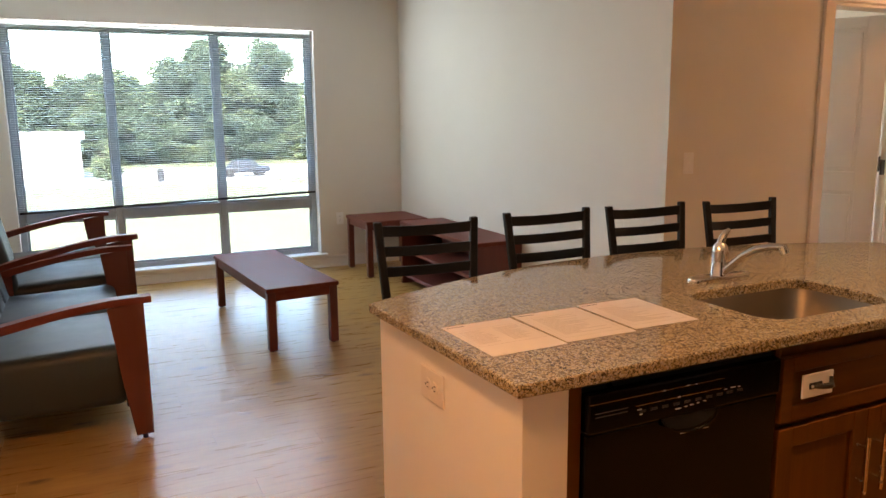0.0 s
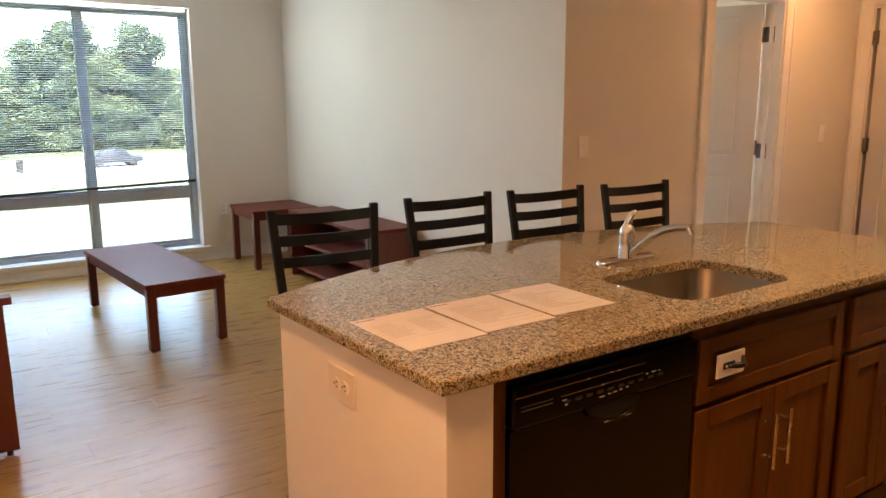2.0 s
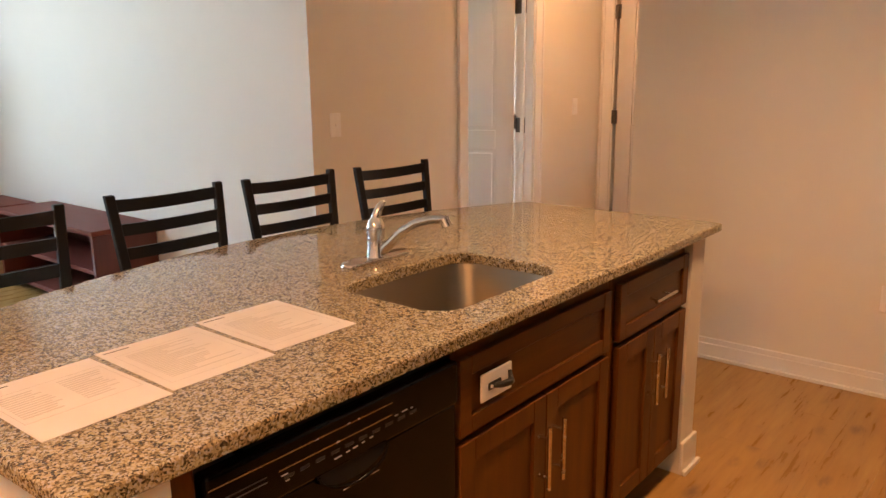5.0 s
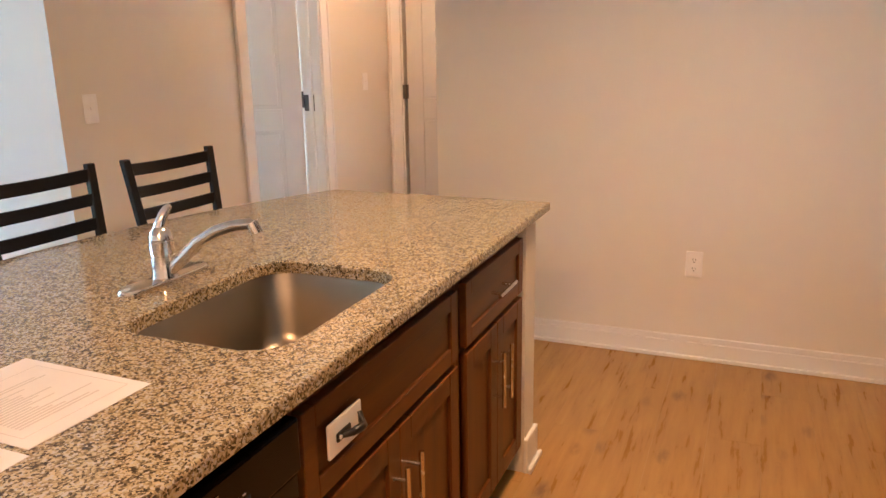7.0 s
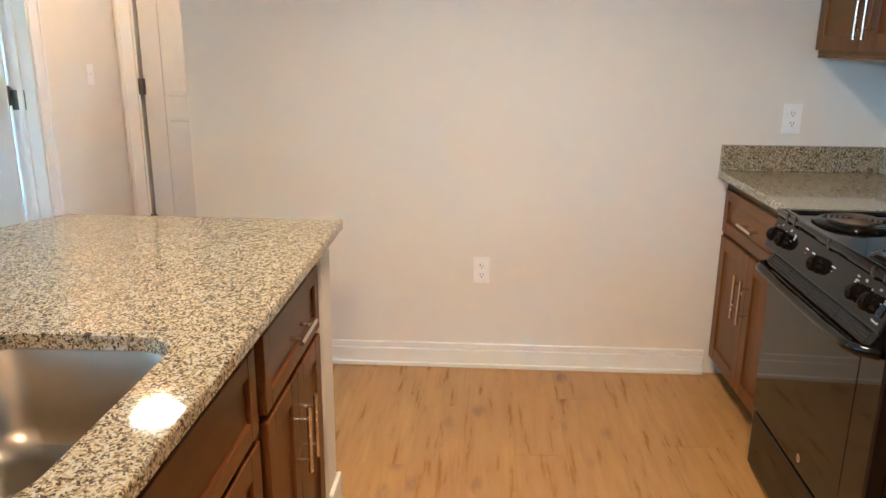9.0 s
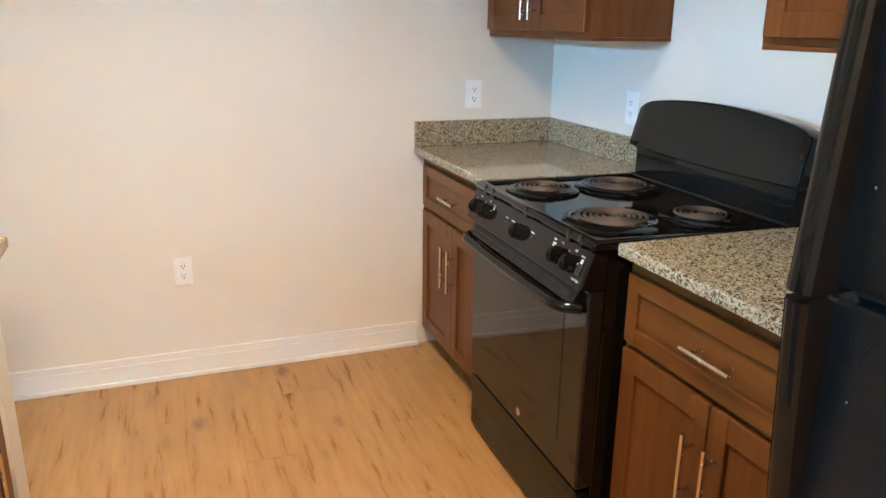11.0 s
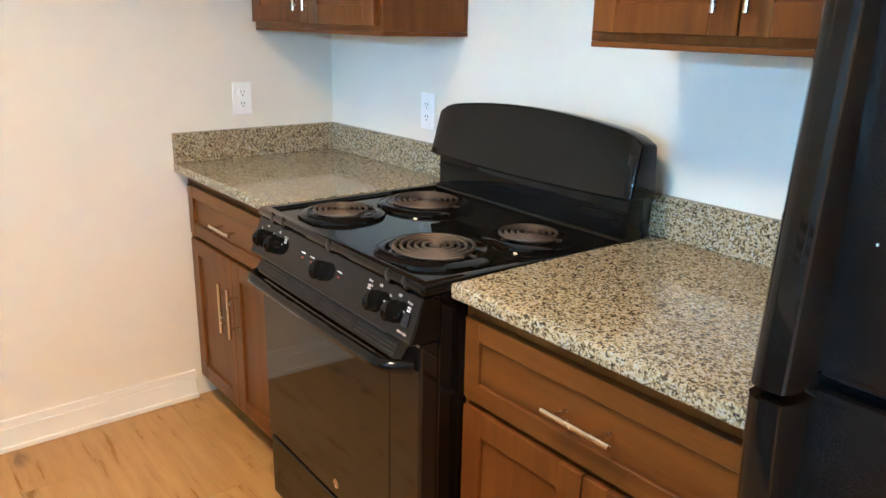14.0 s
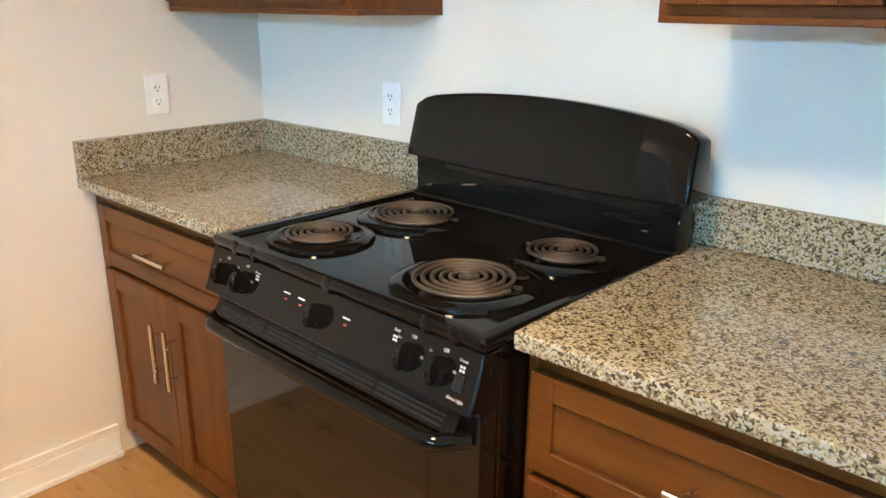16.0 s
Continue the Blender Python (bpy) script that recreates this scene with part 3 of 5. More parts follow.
def wall_cabinet(x, w, gap, label, z0=1.357, h=0.76, depth=0.305, y=None):
    ob = thing("wall_cabinet", x, SOUTH + 0.001 + depth + 0.02, z0, 180, label, "cabinet", "wall cabinets")
    bm = bmesh.new()
    box(bm, 0, 0.0205, 0.012, w, 0.020 + depth, h, 0.001)
    part("body", bm, M_CAB, ob)
    bm = bmesh.new()
    box(bm, 0, 0.0205, 0, w, 0.04, 0.0115, 0.001)
    box(bm, 0, 0.041, 0, 0.018, 0.02 + depth, 0.0115)
    box(bm, w - 0.018, 0.041, 0, w, 0.02 + depth, 0.0115)
    part("lower_edge", bm, M_CABH, ob)
    for x0, x1, px in ((0.018, gap - 0.0015, gap - 0.03), (gap + 0.0015, w - 0.018, gap + 0.03)):
        bm = bmesh.new()
        shaker(bm, x0, 0.028, x1, h - 0.02)
        d = part("door", bm, M_CAB, ob)
        bar_pull(d, px, 0.15, 0.17, True)
    return ob


wall_cabinet(4.693, 0.80, 0.415, "cherry-stained wall cabinet in the corner, doors closed")
wall_cabinet(3.15, 0.66, 0.33, "cherry-stained wall cabinet beside the stove, doors closed")

# stove
SX0, SX1 = 3.176, 3.938
SW = SX1 - SX0
stove = thing("stove", SX1 - 0.002, 1.530, 0, 180 - 1.75, "black enamelled electric range with four coil burners", "stove")
bm = bmesh.new()
box(bm, 0.004, 0.045, 0.02, SW - 0.004, 0.675, 0.893, 0.003)
part("body", bm, M_ENAMEL, stove)
bm = bmesh.new()
box(bm, 0, 0.0, 0.894, SW, 0.655, 0.918, 0.009, 3)
top_face = max(bm.faces, key=lambda f: f.calc_center_median().z * 10 + f.calc_area())
r = bmesh.ops.inset_individual(bm, faces=[top_face], thickness=0.026, depth=0.0)
r = bmesh.ops.inset_individual(bm, faces=[top_face], thickness=0.010, depth=-0.008)
cooktop = part("cooktop", bm, M_ENAMEL, stove, "glossy black cooktop with a raised rim", True)


def burner(x, y, rad):
    z = 0.911
    bm = bmesh.new()
    R = rad + 0.024
    lathe(bm, [(R + 0.014, 0.0), (R + 0.012, 0.006), (R, 0.011), (R - 0.010, 0.0115), (R - 0.017, 0.006), (R - 0.05, 0.002), (0.01, 0.0015)], (x, y, z), 40)
    bowl = part("drip_pan", bm, M_ENAMEL, stove, "glossy black drip pan", True)
    turns = 5 if rad > 0.085 else 4
    bm = bmesh.new()
    pts, n = [], turns * 26
    for k in range(n + 1):
        a = 2 * math.pi * turns * k / n
        rr = 0.018 + (rad - 0.018) * k / n
        pts.append((x + rr * math.cos(a), y + rr * math.sin(a), z + 0.0155))
    tube(bm, pts, [0.0042] * len(pts), 8)
    coil = part("coil", bm, M_COIL, stove, "grey-brown spiral heating coil", True)
    bm = bmesh.new()
    lathe(bm, [(0.014, 0.004), (0.014, 0.0165), (0.010, 0.018)], (x, y, z), 20)
    for a in (0.4, 2.5, 4.6):
        vs = box(bm, 0.012, -0.0025, 0, rad + 0.004, 0.0025, 0.006)
        bmesh.ops.transform(bm, matrix=Matrix.Translation((x, y, z + 0.0045)) @ Matrix.Rotation(a, 4, 'Z'), verts=vs)
    part("coil_support", bm, M_COIL, coil, "", True)


burner(SX1 - 3.364, 1.553 - 1.385, 0.099)
burner(SX1 - 3.330, 1.553 - 1.135, 0.076)
burner(SX1 - 3.765, 1.553 - 1.395, 0.076)
burner(SX1 - 3.735, 1.553 - 1.145, 0.099)

# backguard: a leaning panel with a bowed top over a recessed neck
bm = bmesh.new()
box(bm, 0.034, 0.575, 0.900, SW + 0.004, 0.632, 1.03, 0.006, 2)
rod(bm, (0.036, 0.574, 0.914), (SW + 0.002, 0.574, 0.914), 0.013, 16)
part("backguard_neck", bm, M_ENAMEL, stove, "", True)
bm = bmesh.new()
front, back = [], []
n = 24
for k in range(n + 1):
    u = k / n
    x = 0.026 + (SW + 0.004) * u
    end = min(u, 1 - u) * n
    drop = 0.032 * (2 * u - 1) ** 2 + (0.016 if end < 0.5 else 0.004 if end < 1.5 else 0.0)
    front.append((x, 1.194 - drop))
    back.append(x)
loF = [bm.verts.new((x, 0.545, 1.010 + 0.010 * (2 * k / n - 1) ** 2)) for k, (x, z) in enumerate(front)]
hiF = [bm.verts.new((0.030 + (x - 0.026) * (SW - 0.006) / (SW + 0.004), 0.578, z)) for x, z in front]
hiB = [bm.verts.new((v.co.x, 0.634, v.co.z - 0.006)) for v in hiF]
loB = [bm.verts.new((v.co.x, 0.634, 1.02)) for v in loF]
for k in range(n):
    bm.faces.new((loF[k], loF[k + 1], hiF[k + 1], hiF[k]))
    bm.faces.new((hiF[k], hiF[k + 1], hiB[k + 1], hiB[k]))
    bm.faces.new((hiB[k], hiB[k + 1], loB[k + 1], loB[k]))
    bm.faces.new((loB[k], loB[k + 1], loF[k + 1], loF[k]))
for e in (0, n):
    bm.faces.new((loF[e], hiF[e], hiB[e], loB[e]))
bmesh.ops.recalc_face_normals(bm, faces=bm.faces[:])
edge = [e for e in bm.edges if len(e.link_faces) == 2 and e.calc_face_angle(0) > 0.8]
bmesh.ops.bevel(bm, geom=edge, offset=0.007, segments=3, affect='EDGES', profile=0.5)
part("backguard", bm, M_ENAMEL, stove, "glossy black leaning backguard with a bowed top", True)

# control panel, leaning back, with knobs
PZ0, PZ1, PY0, PY1 = 0.800, 0.893, -0.028, 0.006
bm = bmesh.new()
vs = box(bm, 0.002, PY0, PZ0, SW - 0.002, 0.045, PZ1, 0.004, 2)
for v in bm.verts:
    if v.co.y < 0:
        v.co.y += (PY1 - PY0) * (v.co.z - PZ0) / (PZ1 - PZ0)
panel = part("control_panel", bm, M_ENAMEL, stove, "black control panel with five knobs")
lean = math.atan2(PY1 - PY0, PZ1 - PZ0)


def on_panel(x, z, out=0.0):
    y = PY0 + (PY1 - PY0) * (z - PZ0) / (PZ1 - PZ0)
    return Matrix.Translation((x, y, z)) @ Matrix.Rotation(-lean, 4, 'X') @ Matrix.Translation((0, -out, 0))


for kx in (SX1 - 3.875, SX1 - 3.805, SX1 - 3.560, SX1 - 3.325, SX1 - 3.255):
    bm = bmesh.new()
    vs = bmesh.ops.create_cone(bm, cap_ends=True, segments=28, radius1=0.0235, radius2=0.0195, depth=0.014, matrix=Matrix.Rotation(math.pi / 2, 4, 'X'))["verts"]
    for v in vs:
        v.co.y -= 0.007
    bmesh.ops.create_uvsphere(bm, u_segments=20, v_segments=14, radius=1.0, matrix=Matrix.Translation((0, -0.014, 0)) @ Matrix.Diagonal((0.0095, 0.021, 0.0225, 1)))
    bmesh.ops.transform(bm, matrix=on_panel(kx, 0.846, 0.001), verts=bm.verts[:])
    part("knob", bm, M_ENAMEL, panel, "glossy black knob", True)
for kx in (SX1 - 3.85, SX1 - 3.79, SX1 - 3.55, SX1 - 3.30, SX1 - 3.24):
    bm = bmesh.new()
    lathe(bm, [(0.016, 0.0), (0.013, 0.0035), (0.004, 0.005)], (0, 0, 0), 16)
    bmesh.ops.transform(bm, matrix=Matrix.Translation((kx, 0.004, 0.906)) @ Matrix.Rotation(math.pi / 2, 4, 'X'), verts=bm.verts[:])
    part("vent_bump", bm, M_ENAMEL, cooktop, "", True)


def lettering(text, x, z, size, parent, material=M_WHITE, matrix=None):
    cu = bpy.data.curves.new("lettering", 'FONT')
    cu.body, cu.size, cu.align_x, cu.extrude = text, size, 'CENTER', 0.0002
    tmp = bpy.data.objects.new("lettering", cu)
    scene.collection.objects.link(tmp)
    me = bpy.data.meshes.new_from_object(tmp)
    bpy.data.objects.remove(tmp)
    me.transform((matrix if matrix else on_panel(x, z, 0.0012)) @ Matrix.Rotation(math.pi / 2, 4, 'X'))
    me.materials.clear()
    me.materials.append(material)
    ob = new("lettering", me)
    ob.parent = parent
    return ob


for kx in (SX1 - 3.875, SX1 - 3.805, SX1 - 3.325, SX1 - 3.255):
    lettering("Off", kx + 0.004, 0.876, 0.0085, panel)
    lettering("Lo", kx - 0.026, 0.868, 0.0065, panel)
    lettering("Hi", kx + 0.029, 0.852, 0.0065, panel)
lettering("Rear", SX1 - 3.360, 0.876, 0.0075, panel)
lettering("Front", SX1 - 3.213, 0.872, 0.0075, panel)
lettering("Front", SX1 - 3.762, 0.872, 0.0075, panel)
lettering("Oven Light", SX1 - 3.213, 0.815, 0.0075, panel)
for lx in (SX1 - 3.66, SX1 - 3.615, SX1 - 3.485):
    for w, z, mm in ((0.020, 0.862, M_WHITE), (0.008, 0.851, M_RED)):
        bm = bmesh.new()
        box(bm, -w / 2, -0.0005, -0.0014, w / 2, 0.0003, 0.0014)
        bmesh.ops.transform(bm, matrix=on_panel(lx, z, 0.0006), verts=bm.verts[:])
        part("printed_mark", bm, mm, panel)
bm = bmesh.new()
box(bm, -0.009, -0.003, -0.013, 0.009, 0.001, 0.013, 0.0015)
box(bm, -0.006, -0.006, -0.010, 0.006, -0.003, 0.001, 0.001)
bmesh.ops.transform(bm, matrix=on_panel(SX1 - 3.213, 0.842, 0.001), verts=bm.verts[:])
part("rocker_switch", bm, M_BLKPLAST, panel)
for gx in (SX1 - 3.362, SX1 - 3.213, SX1 - 3.762):
    bm = bmesh.new()
    for a, c in ((0, 0), (0.006, 0), (0, 0.006), (0.006, 0.006)):
        lathe(bm, [(0.0024, 0), (0.0024, 0.0006)], (a - 0.003, c - 0.003, 0), 10)
    bmesh.ops.transform(bm, matrix=on_panel(gx, 0.865 if gx != SX1 - 3.213 else 0.862, 0.0002) @ Matrix.Rotation(math.pi / 2, 4, 'X'), verts=bm.verts[:])
    part("burner_symbol", bm, M_WHITE, panel)

# oven door
bm = bmesh.new()
box(bm, 0.004, 0.0, 0.248, SW - 0.004, 0.044, 0.795, 0.006, 2)
door = part("oven_door", bm, M_GLASSBLK, stove, "dark glass oven door reflecting the room")
bm = bmesh.new()
box(bm, 0.115, -0.0015, 0.33, SW - 0.115, 0.003, 0.70, 0.001)
part("oven_window", bm, M_GLASSBLK, door)
bm = bmesh.new()
sec = [(0.001, 0.797), (-0.002, 0.7965), (-0.030, 0.757), (-0.030, 0.742), (0.001, 0.735)]
ends = []
for x in (0.035, SW - 0.035):
    ends.append([bm.verts.new((x, y, z)) for y, z in sec])
for k in range(5):
    bm.faces.new((ends[0][k], ends[0][(k + 1) % 5], ends[1][(k + 1) % 5], ends[1][k]))
bm.faces.new(ends[0])
bm.faces.new(list(reversed(ends[1])))
ledge = part("vent_ledge", bm, M_ENAMEL, door)
bm = bmesh.new()
box(bm, 0, -0.0012, -0.0022, (SW - 0.11) / 4 - 0.006, 0.001, 0.0022)
first = part("vent_slot", bm, M_SLOT, ledge)
for row in range(5):
    f = 0.12 + row * 0.18
    for k in range(4):
        slot = first if row + k == 0 else new("vent_slot", first.data)
        slot.parent = ledge
        slot.matrix_basis = Matrix.Translation((0.055 + k * (SW - 0.11) / 4, -0.0022 - 0.028 * f, 0.7965 - 0.0395 * f)) @ Matrix.Rotation(-math.atan2(0.028, 0.0395), 4, 'X')
bm = bmesh.new()
pts, rad = [], []
for k in range(29):
    u = k / 28
    x = 0.022 + (SW - 0.044) * u
    e = min(u, 1 - u)
    pts.append((x, -0.050 * min(1.0, (e / 0.06) ** 0.5) - 0.004, 0.748 - 0.004 * math.sin(math.pi * u)))
    rad.append(0.0145)
tube(bm, pts, rad, 14)
part("handle", bm, M_ENAMEL, door, "rounded glossy black bar handle", True)
bm = bmesh.new()
lathe(bm, [(0.013, 0), (0.013, 0.0012)], (0, 0, 0), 20)
bmesh.ops.transform(bm, matrix=Matrix.Translation((SW / 2 + 0.02, 0.0, 0.29)) @ Matrix.Rotation(math.pi / 2, 4, 'X'), verts=bm.verts[:])
part("badge", bm, M_NICKEL, door, "small round plain metal badge")
bm = bmesh.new()
box(bm, 0.004, 0.004, 0.045, SW - 0.004, 0.044, 0.238, 0.006, 2)
part("storage_drawer", bm, M_ENAMEL, stove, "black storage drawer below the oven")
bpart("plinth", (0.01, 0.06, FLOOR, SW - 0.01, 0.6, 0.045), M_BLKPLAST, stove)

# fridge: rounded doors with a seam
FX0, FX1 = 1.665, 2.425
FW = FX1 - FX0
fridge = thing("refrigerator", FX1, 1.70, 0, 180, "black textured top-freezer refrigerator", "refrigerator")
bpart("body", (0.004, 0.075, 0.03, FW - 0.004, 0.845, 1.66), M_FRIDGE, fridge, "", 0.004)
bpart("grille", (0.02, 0.09, FLOOR, FW - 0.02, 0.12, 0.03), M_BLKPLAST, fridge)


def fridge_door(name, z0, z1):
    bm = bmesh.new()
    pts = [(0.0, 0.07)] + [(0.004 + 0.042 * (1 - math.cos(a)), 0.055 * (1 - math.sin(a))) for a in [math.pi / 2 * k / 8 for k in range(9)]]
    pts += [(FW - 0.004 - 0.042 * (1 - math.cos(a)), 0.055 * (1 - math.sin(a))) for a in [math.pi / 2 * (8 - k) / 8 for k in range(9)]] + [(FW, 0.07)]
    prism(bm, pts, z0, z1)
    es = [e for e in bm.edges if abs(e.verts[0].co.z - e.verts[1].co.z) < 1e-6]
    bmesh.ops.bevel(bm, geom=es, offset=0.012, segments=3, affect='EDGES', profile=0.5)
    return part(name, bm, M_FRIDGE, fridge, "", True)


lower = fridge_door("fridge_door", 0.06, 1.082)
upper = fridge_door("freezer_door", 1.098, 1.668)
bpart("gap_seal", (0.05, 0.03, 1.083, FW - 0.05, 0.07, 1.097), M_SLOT, fridge)
for d, z0, z1 in ((lower, 1.074, 0.52), (upper, 1.086, 1.60)):
    bm = bmesh.new()
    rows_ = []
    for k in range(15):
        u = k / 14
        z = z0 + (z1 - z0) * u
        reach = 0.044 * (1 - u) ** 0.9 + 0.004
        rows_.append([bm.verts.new((x, y, z)) for x, y in ((-0.004, 0.03), (-0.002, -reach + 0.014), (0.006, -reach + 0.003), (0.016, -reach), (0.034, -reach + 0.002), (0.041, -reach + 0.012), (0.043, 0.03))])
    for p, q in zip(rows_, rows_[1:]):
        for e in range(7):
            bm.faces.new((p[e], p[(e + 1) % 7], q[(e + 1) % 7], q[e]))
    bm.faces.new(rows_[0])
    bm.faces.new(list(reversed(rows_[-1])))
    part("handle", bm, M_ENAMEL, d, "smooth glossy black full-length handle", True)


for d, sx, sz in ((upper, 0.072, 1.228), (upper, 0.235, 1.125), (lower, 0.085, 0.955)):
    bm = bmesh.new()
    bmesh.ops.create_icosphere(bm, subdivisions=1, radius=1.0, matrix=Matrix.Translation((sx, 0.0, sz)) @ Matrix.Diagonal((0.0014, 0.0005, 0.0019, 1)))
    part("scuff", bm, M_ALU, d, "tiny white scuff")


def outlet(x, y, z, rz, label, style="duplex", turned=0, parent_group="outlets"):
    """A cover plate whose face looks along local -y."""
    ob = new("switch_plate" if style == "switch" else "outlet")
    ob.matrix_basis = pose(x, y, z, 0, 0, rz) @ pose(0, 0, 0, 0, turned, 0)
    tagged(ob, label, "light switch" if style == "switch" else "outlet", "light switches" if style == "switch" else "outlets")
    bm = bmesh.new()
    box(bm, -0.036, -0.006, -0.0585, 0.036, -0.0005, 0.0585, 0.003, 2)
    plate = part("cover_plate", bm, M_PLATE, ob)
    if style == "switch":
        bm = bmesh.new()
        box(bm, -0.006, -0.013, -0.006, 0.006, -0.0055, 0.010, 0.002)
        part("toggle", bm, M_PLATE, plate)
    else:
        for s in (-0.0195, 0.0195):
            bm = bmesh.new()
            vs = bmesh.ops.create_cone(bm, cap_ends=True, segments=24, radius1=0.0172, radius2=0.0165, depth=0.003, matrix=Matrix.Translation((0, -0.0072, s)) @ Matrix.Rotation(math.pi / 2, 4, 'X'))
            rec = part("receptacle", bm, M_PLATE, plate, "", True)
            bm = bmesh.new()
            box(bm, -0.0072, -0.0092, s - 0.001, -0.0050, -0.0085, s + 0.0075)
            box(bm, 0.0050, -0.0092, s - 0.001, 0.0072, -0.0085, s + 0.0065)
            rod(bm, (0, -0.0092, s - 0.008), (0, -0.0085, s - 0.008), 0.0026, 10)
            part("slots", bm, M_SLOT, rec)
    bm = bmesh.new()
    if style == "switch":
        for s in (-0.03, 0.03):
            rod(bm, (0, -0.0068, s), (0, -0.005, s), 0.0028, 10)
    else:
        rod(bm, (0, -0.0068, 0), (0, -0.005, 0), 0.0028, 10)
    part("screw", bm, M_PLATE, plate)
    return ob


outlet(EASTW, 2.436, 0.465, 90 + 180, "white duplex outlet low on the kitchen wall")
outlet(EASTW, 1.222, 1.122, 270, "white duplex outlet above the counter corner")
outlet(4.08, SOUTH, 1.118, 180, "white duplex outlet above the backsplash")
outlet(2.83, NORTH, 0.49, 0, "white duplex outlet beside the window")
outlet(3.63, HALL_N, 1.195, 0, "white toggle switch on the hall wall corner", "switch")
outlet(5.99, HALL_N, 1.205, 0, "white toggle switch beside the bedroom door", "switch")

# ---- island ----
IX0, IX1, IY0, IYS, SAG = 1.376, 3.680, 2.836, 3.642, 0.300
FACE = 2.868    # plane of the island's fronts


def arc_edge(n=40):
    """The island's bowed far edge, from east to west."""
    half = (IX1 - IX0) / 2
    rad = (half * half + SAG * SAG) / (2 * SAG)
    cx, cy = (IX0 + IX1) / 2, IYS + SAG - rad
    a = math.asin(half / rad)
    return [(cx + rad * math.sin(a - 2 * a * k / n), cy + rad * math.cos(a - 2 * a * k / n)) for k in range(n + 1)]


def rounded_rect(x0, y0, x1, y1, r, n=8):
    pts = []
    for cx, cy, a0 in ((x1 - r, y1 - r, 0), (x0 + r, y1 - r, 90), (x0 + r, y0 + r, 180), (x1 - r, y0 + r, 270)):
        pts += [(cx + r * math.cos(radians(a0 + 90 * k / n)), cy + r * math.sin(radians(a0 + 90 * k / n))) for k in range(n + 1)]
    return pts


SKX0, SKX1, SKY0, SKY1 = 2.275, 2.787, 2.947, 3.305
outer = [(IX0 + 0.037, IY0), (IX1, IY0)] + arc_edge()
inner = rounded_rect(SKX0, SKY0, SKX1, SKY1, 0.085)
bm = bmesh.new()
levels = []
for z, grow in ((TOP0, -0.004), (TOP0 + 0.004, 0), (TOP1 - 0.005, 0), (TOP1 - 0.0015, -0.0018), (TOP1, -0.005)):
    cx, cy = (IX0 + IX1) / 2, 3.25
    levels.append([bm.verts.new((x + grow * (1 if x > cx else -1), y + grow * (1 if y > cy else -1), z)) for x, y in outer])
n = len(outer)
for p, q in zip(levels, levels[1:]):
    for k in range(n):
        bm.faces.new((p[k], p[(k + 1) % n], q[(k + 1) % n], q[k]))
rim = []
for z, grow in ((TOP0, 0), (TOP1 - 0.004, 0), (TOP1, 0.004)):
    cx, cy = (SKX0 + SKX1) / 2, (SKY0 + SKY1) / 2
    rim.append([bm.verts.new((x + grow * (1 if x > cx else -1), y + grow * (1 if y > cy else -1), z)) for x, y in inner])
ni = len(inner)
for p, q in zip(rim, rim[1:]):
    for k in range(ni):
        bm.faces.new((p[k], p[(k + 1) % ni], q[(k + 1) % ni], q[k]))
for ring, hole in ((levels[0], rim[0]), (levels[-1], rim[-1])):
    es = []
    for loop in (ring, hole):
        es += [bm.edges.get((loop[k], loop[(k + 1) % len(loop)])) for k in range(len(loop))]
    bmesh.ops.triangle_fill(bm, use_beauty=True, edges=es)
tagged(part("island_countertop", bm, M_GRANITE), "speckled beige granite island top with a bowed edge", "countertop")

IWX0, IWX1, IEX0, IEX1 = 1.441, 1.558, 3.492, 3.602
ISKEW = 0.039   # the west end leans out towards the stools
island = thing("kitchen_island", label="painted end walls and back of the kitchen island", category="island")
bm = bmesh.new()
prism(bm, [(IWX0, 2.862), (IWX1, 2.862), (IWX1, 3.62), (IWX0 - ISKEW, 3.62)], FLOOR, TOP0)
part("end_wall", bm, M_WALL, island)
bpart("end_wall", (IEX0, 2.862, FLOOR, IEX1, 3.62, TOP0), M_WALL, island)
bpart("back_wall", (IWX1, 3.52, FLOOR, IEX0, 3.62, TOP0), M_WALL, island)
for name, out, top in (("baseboard", 0.014, 0.145), ("shoe_moulding", 0.028, FLOOR + 0.02)):
    o0 = 0.0005 if name == "baseboard" else 0.0145
    for x0, x1, y0, y1 in ((IEX0 - 0.006, IEX1 + out, 2.862 - out, 2.862 - o0), (IEX1 + o0, IEX1 + out, 2.862, 3.62), (IWX0 - out, IWX1 + 0.002, 2.862 - out, 2.862 - o0)):
        bpart(name, (x0, y0, FLOOR, x1, y1, top), M_TRIM, island, "", 0.003)
    bm = bmesh.new()
    prism(bm, [(IWX0 - out, 2.862), (IWX0 - o0, 2.862), (IWX0 - ISKEW - o0, 3.62), (IWX0 - ISKEW - out, 3.62)], FLOOR, top)
    part(name, bm, M_TRIM, island)
quad = new("outlet")
quad.matrix_basis = pose(IWX0 - ISKEW * 0.546, 3.276, 0.768, 0, 0, 270 + 2.95)
tagged(quad, "ivory sideways duplex outlet plate on the island's end wall", "outlet", "outlets")
bm = bmesh.new()
box(bm, -0.064, -0.006, -0.0445, 0.064, -0.0005, 0.0445, 0.003, 2)
plate = part("cover_plate", bm, M_IVORY, quad)
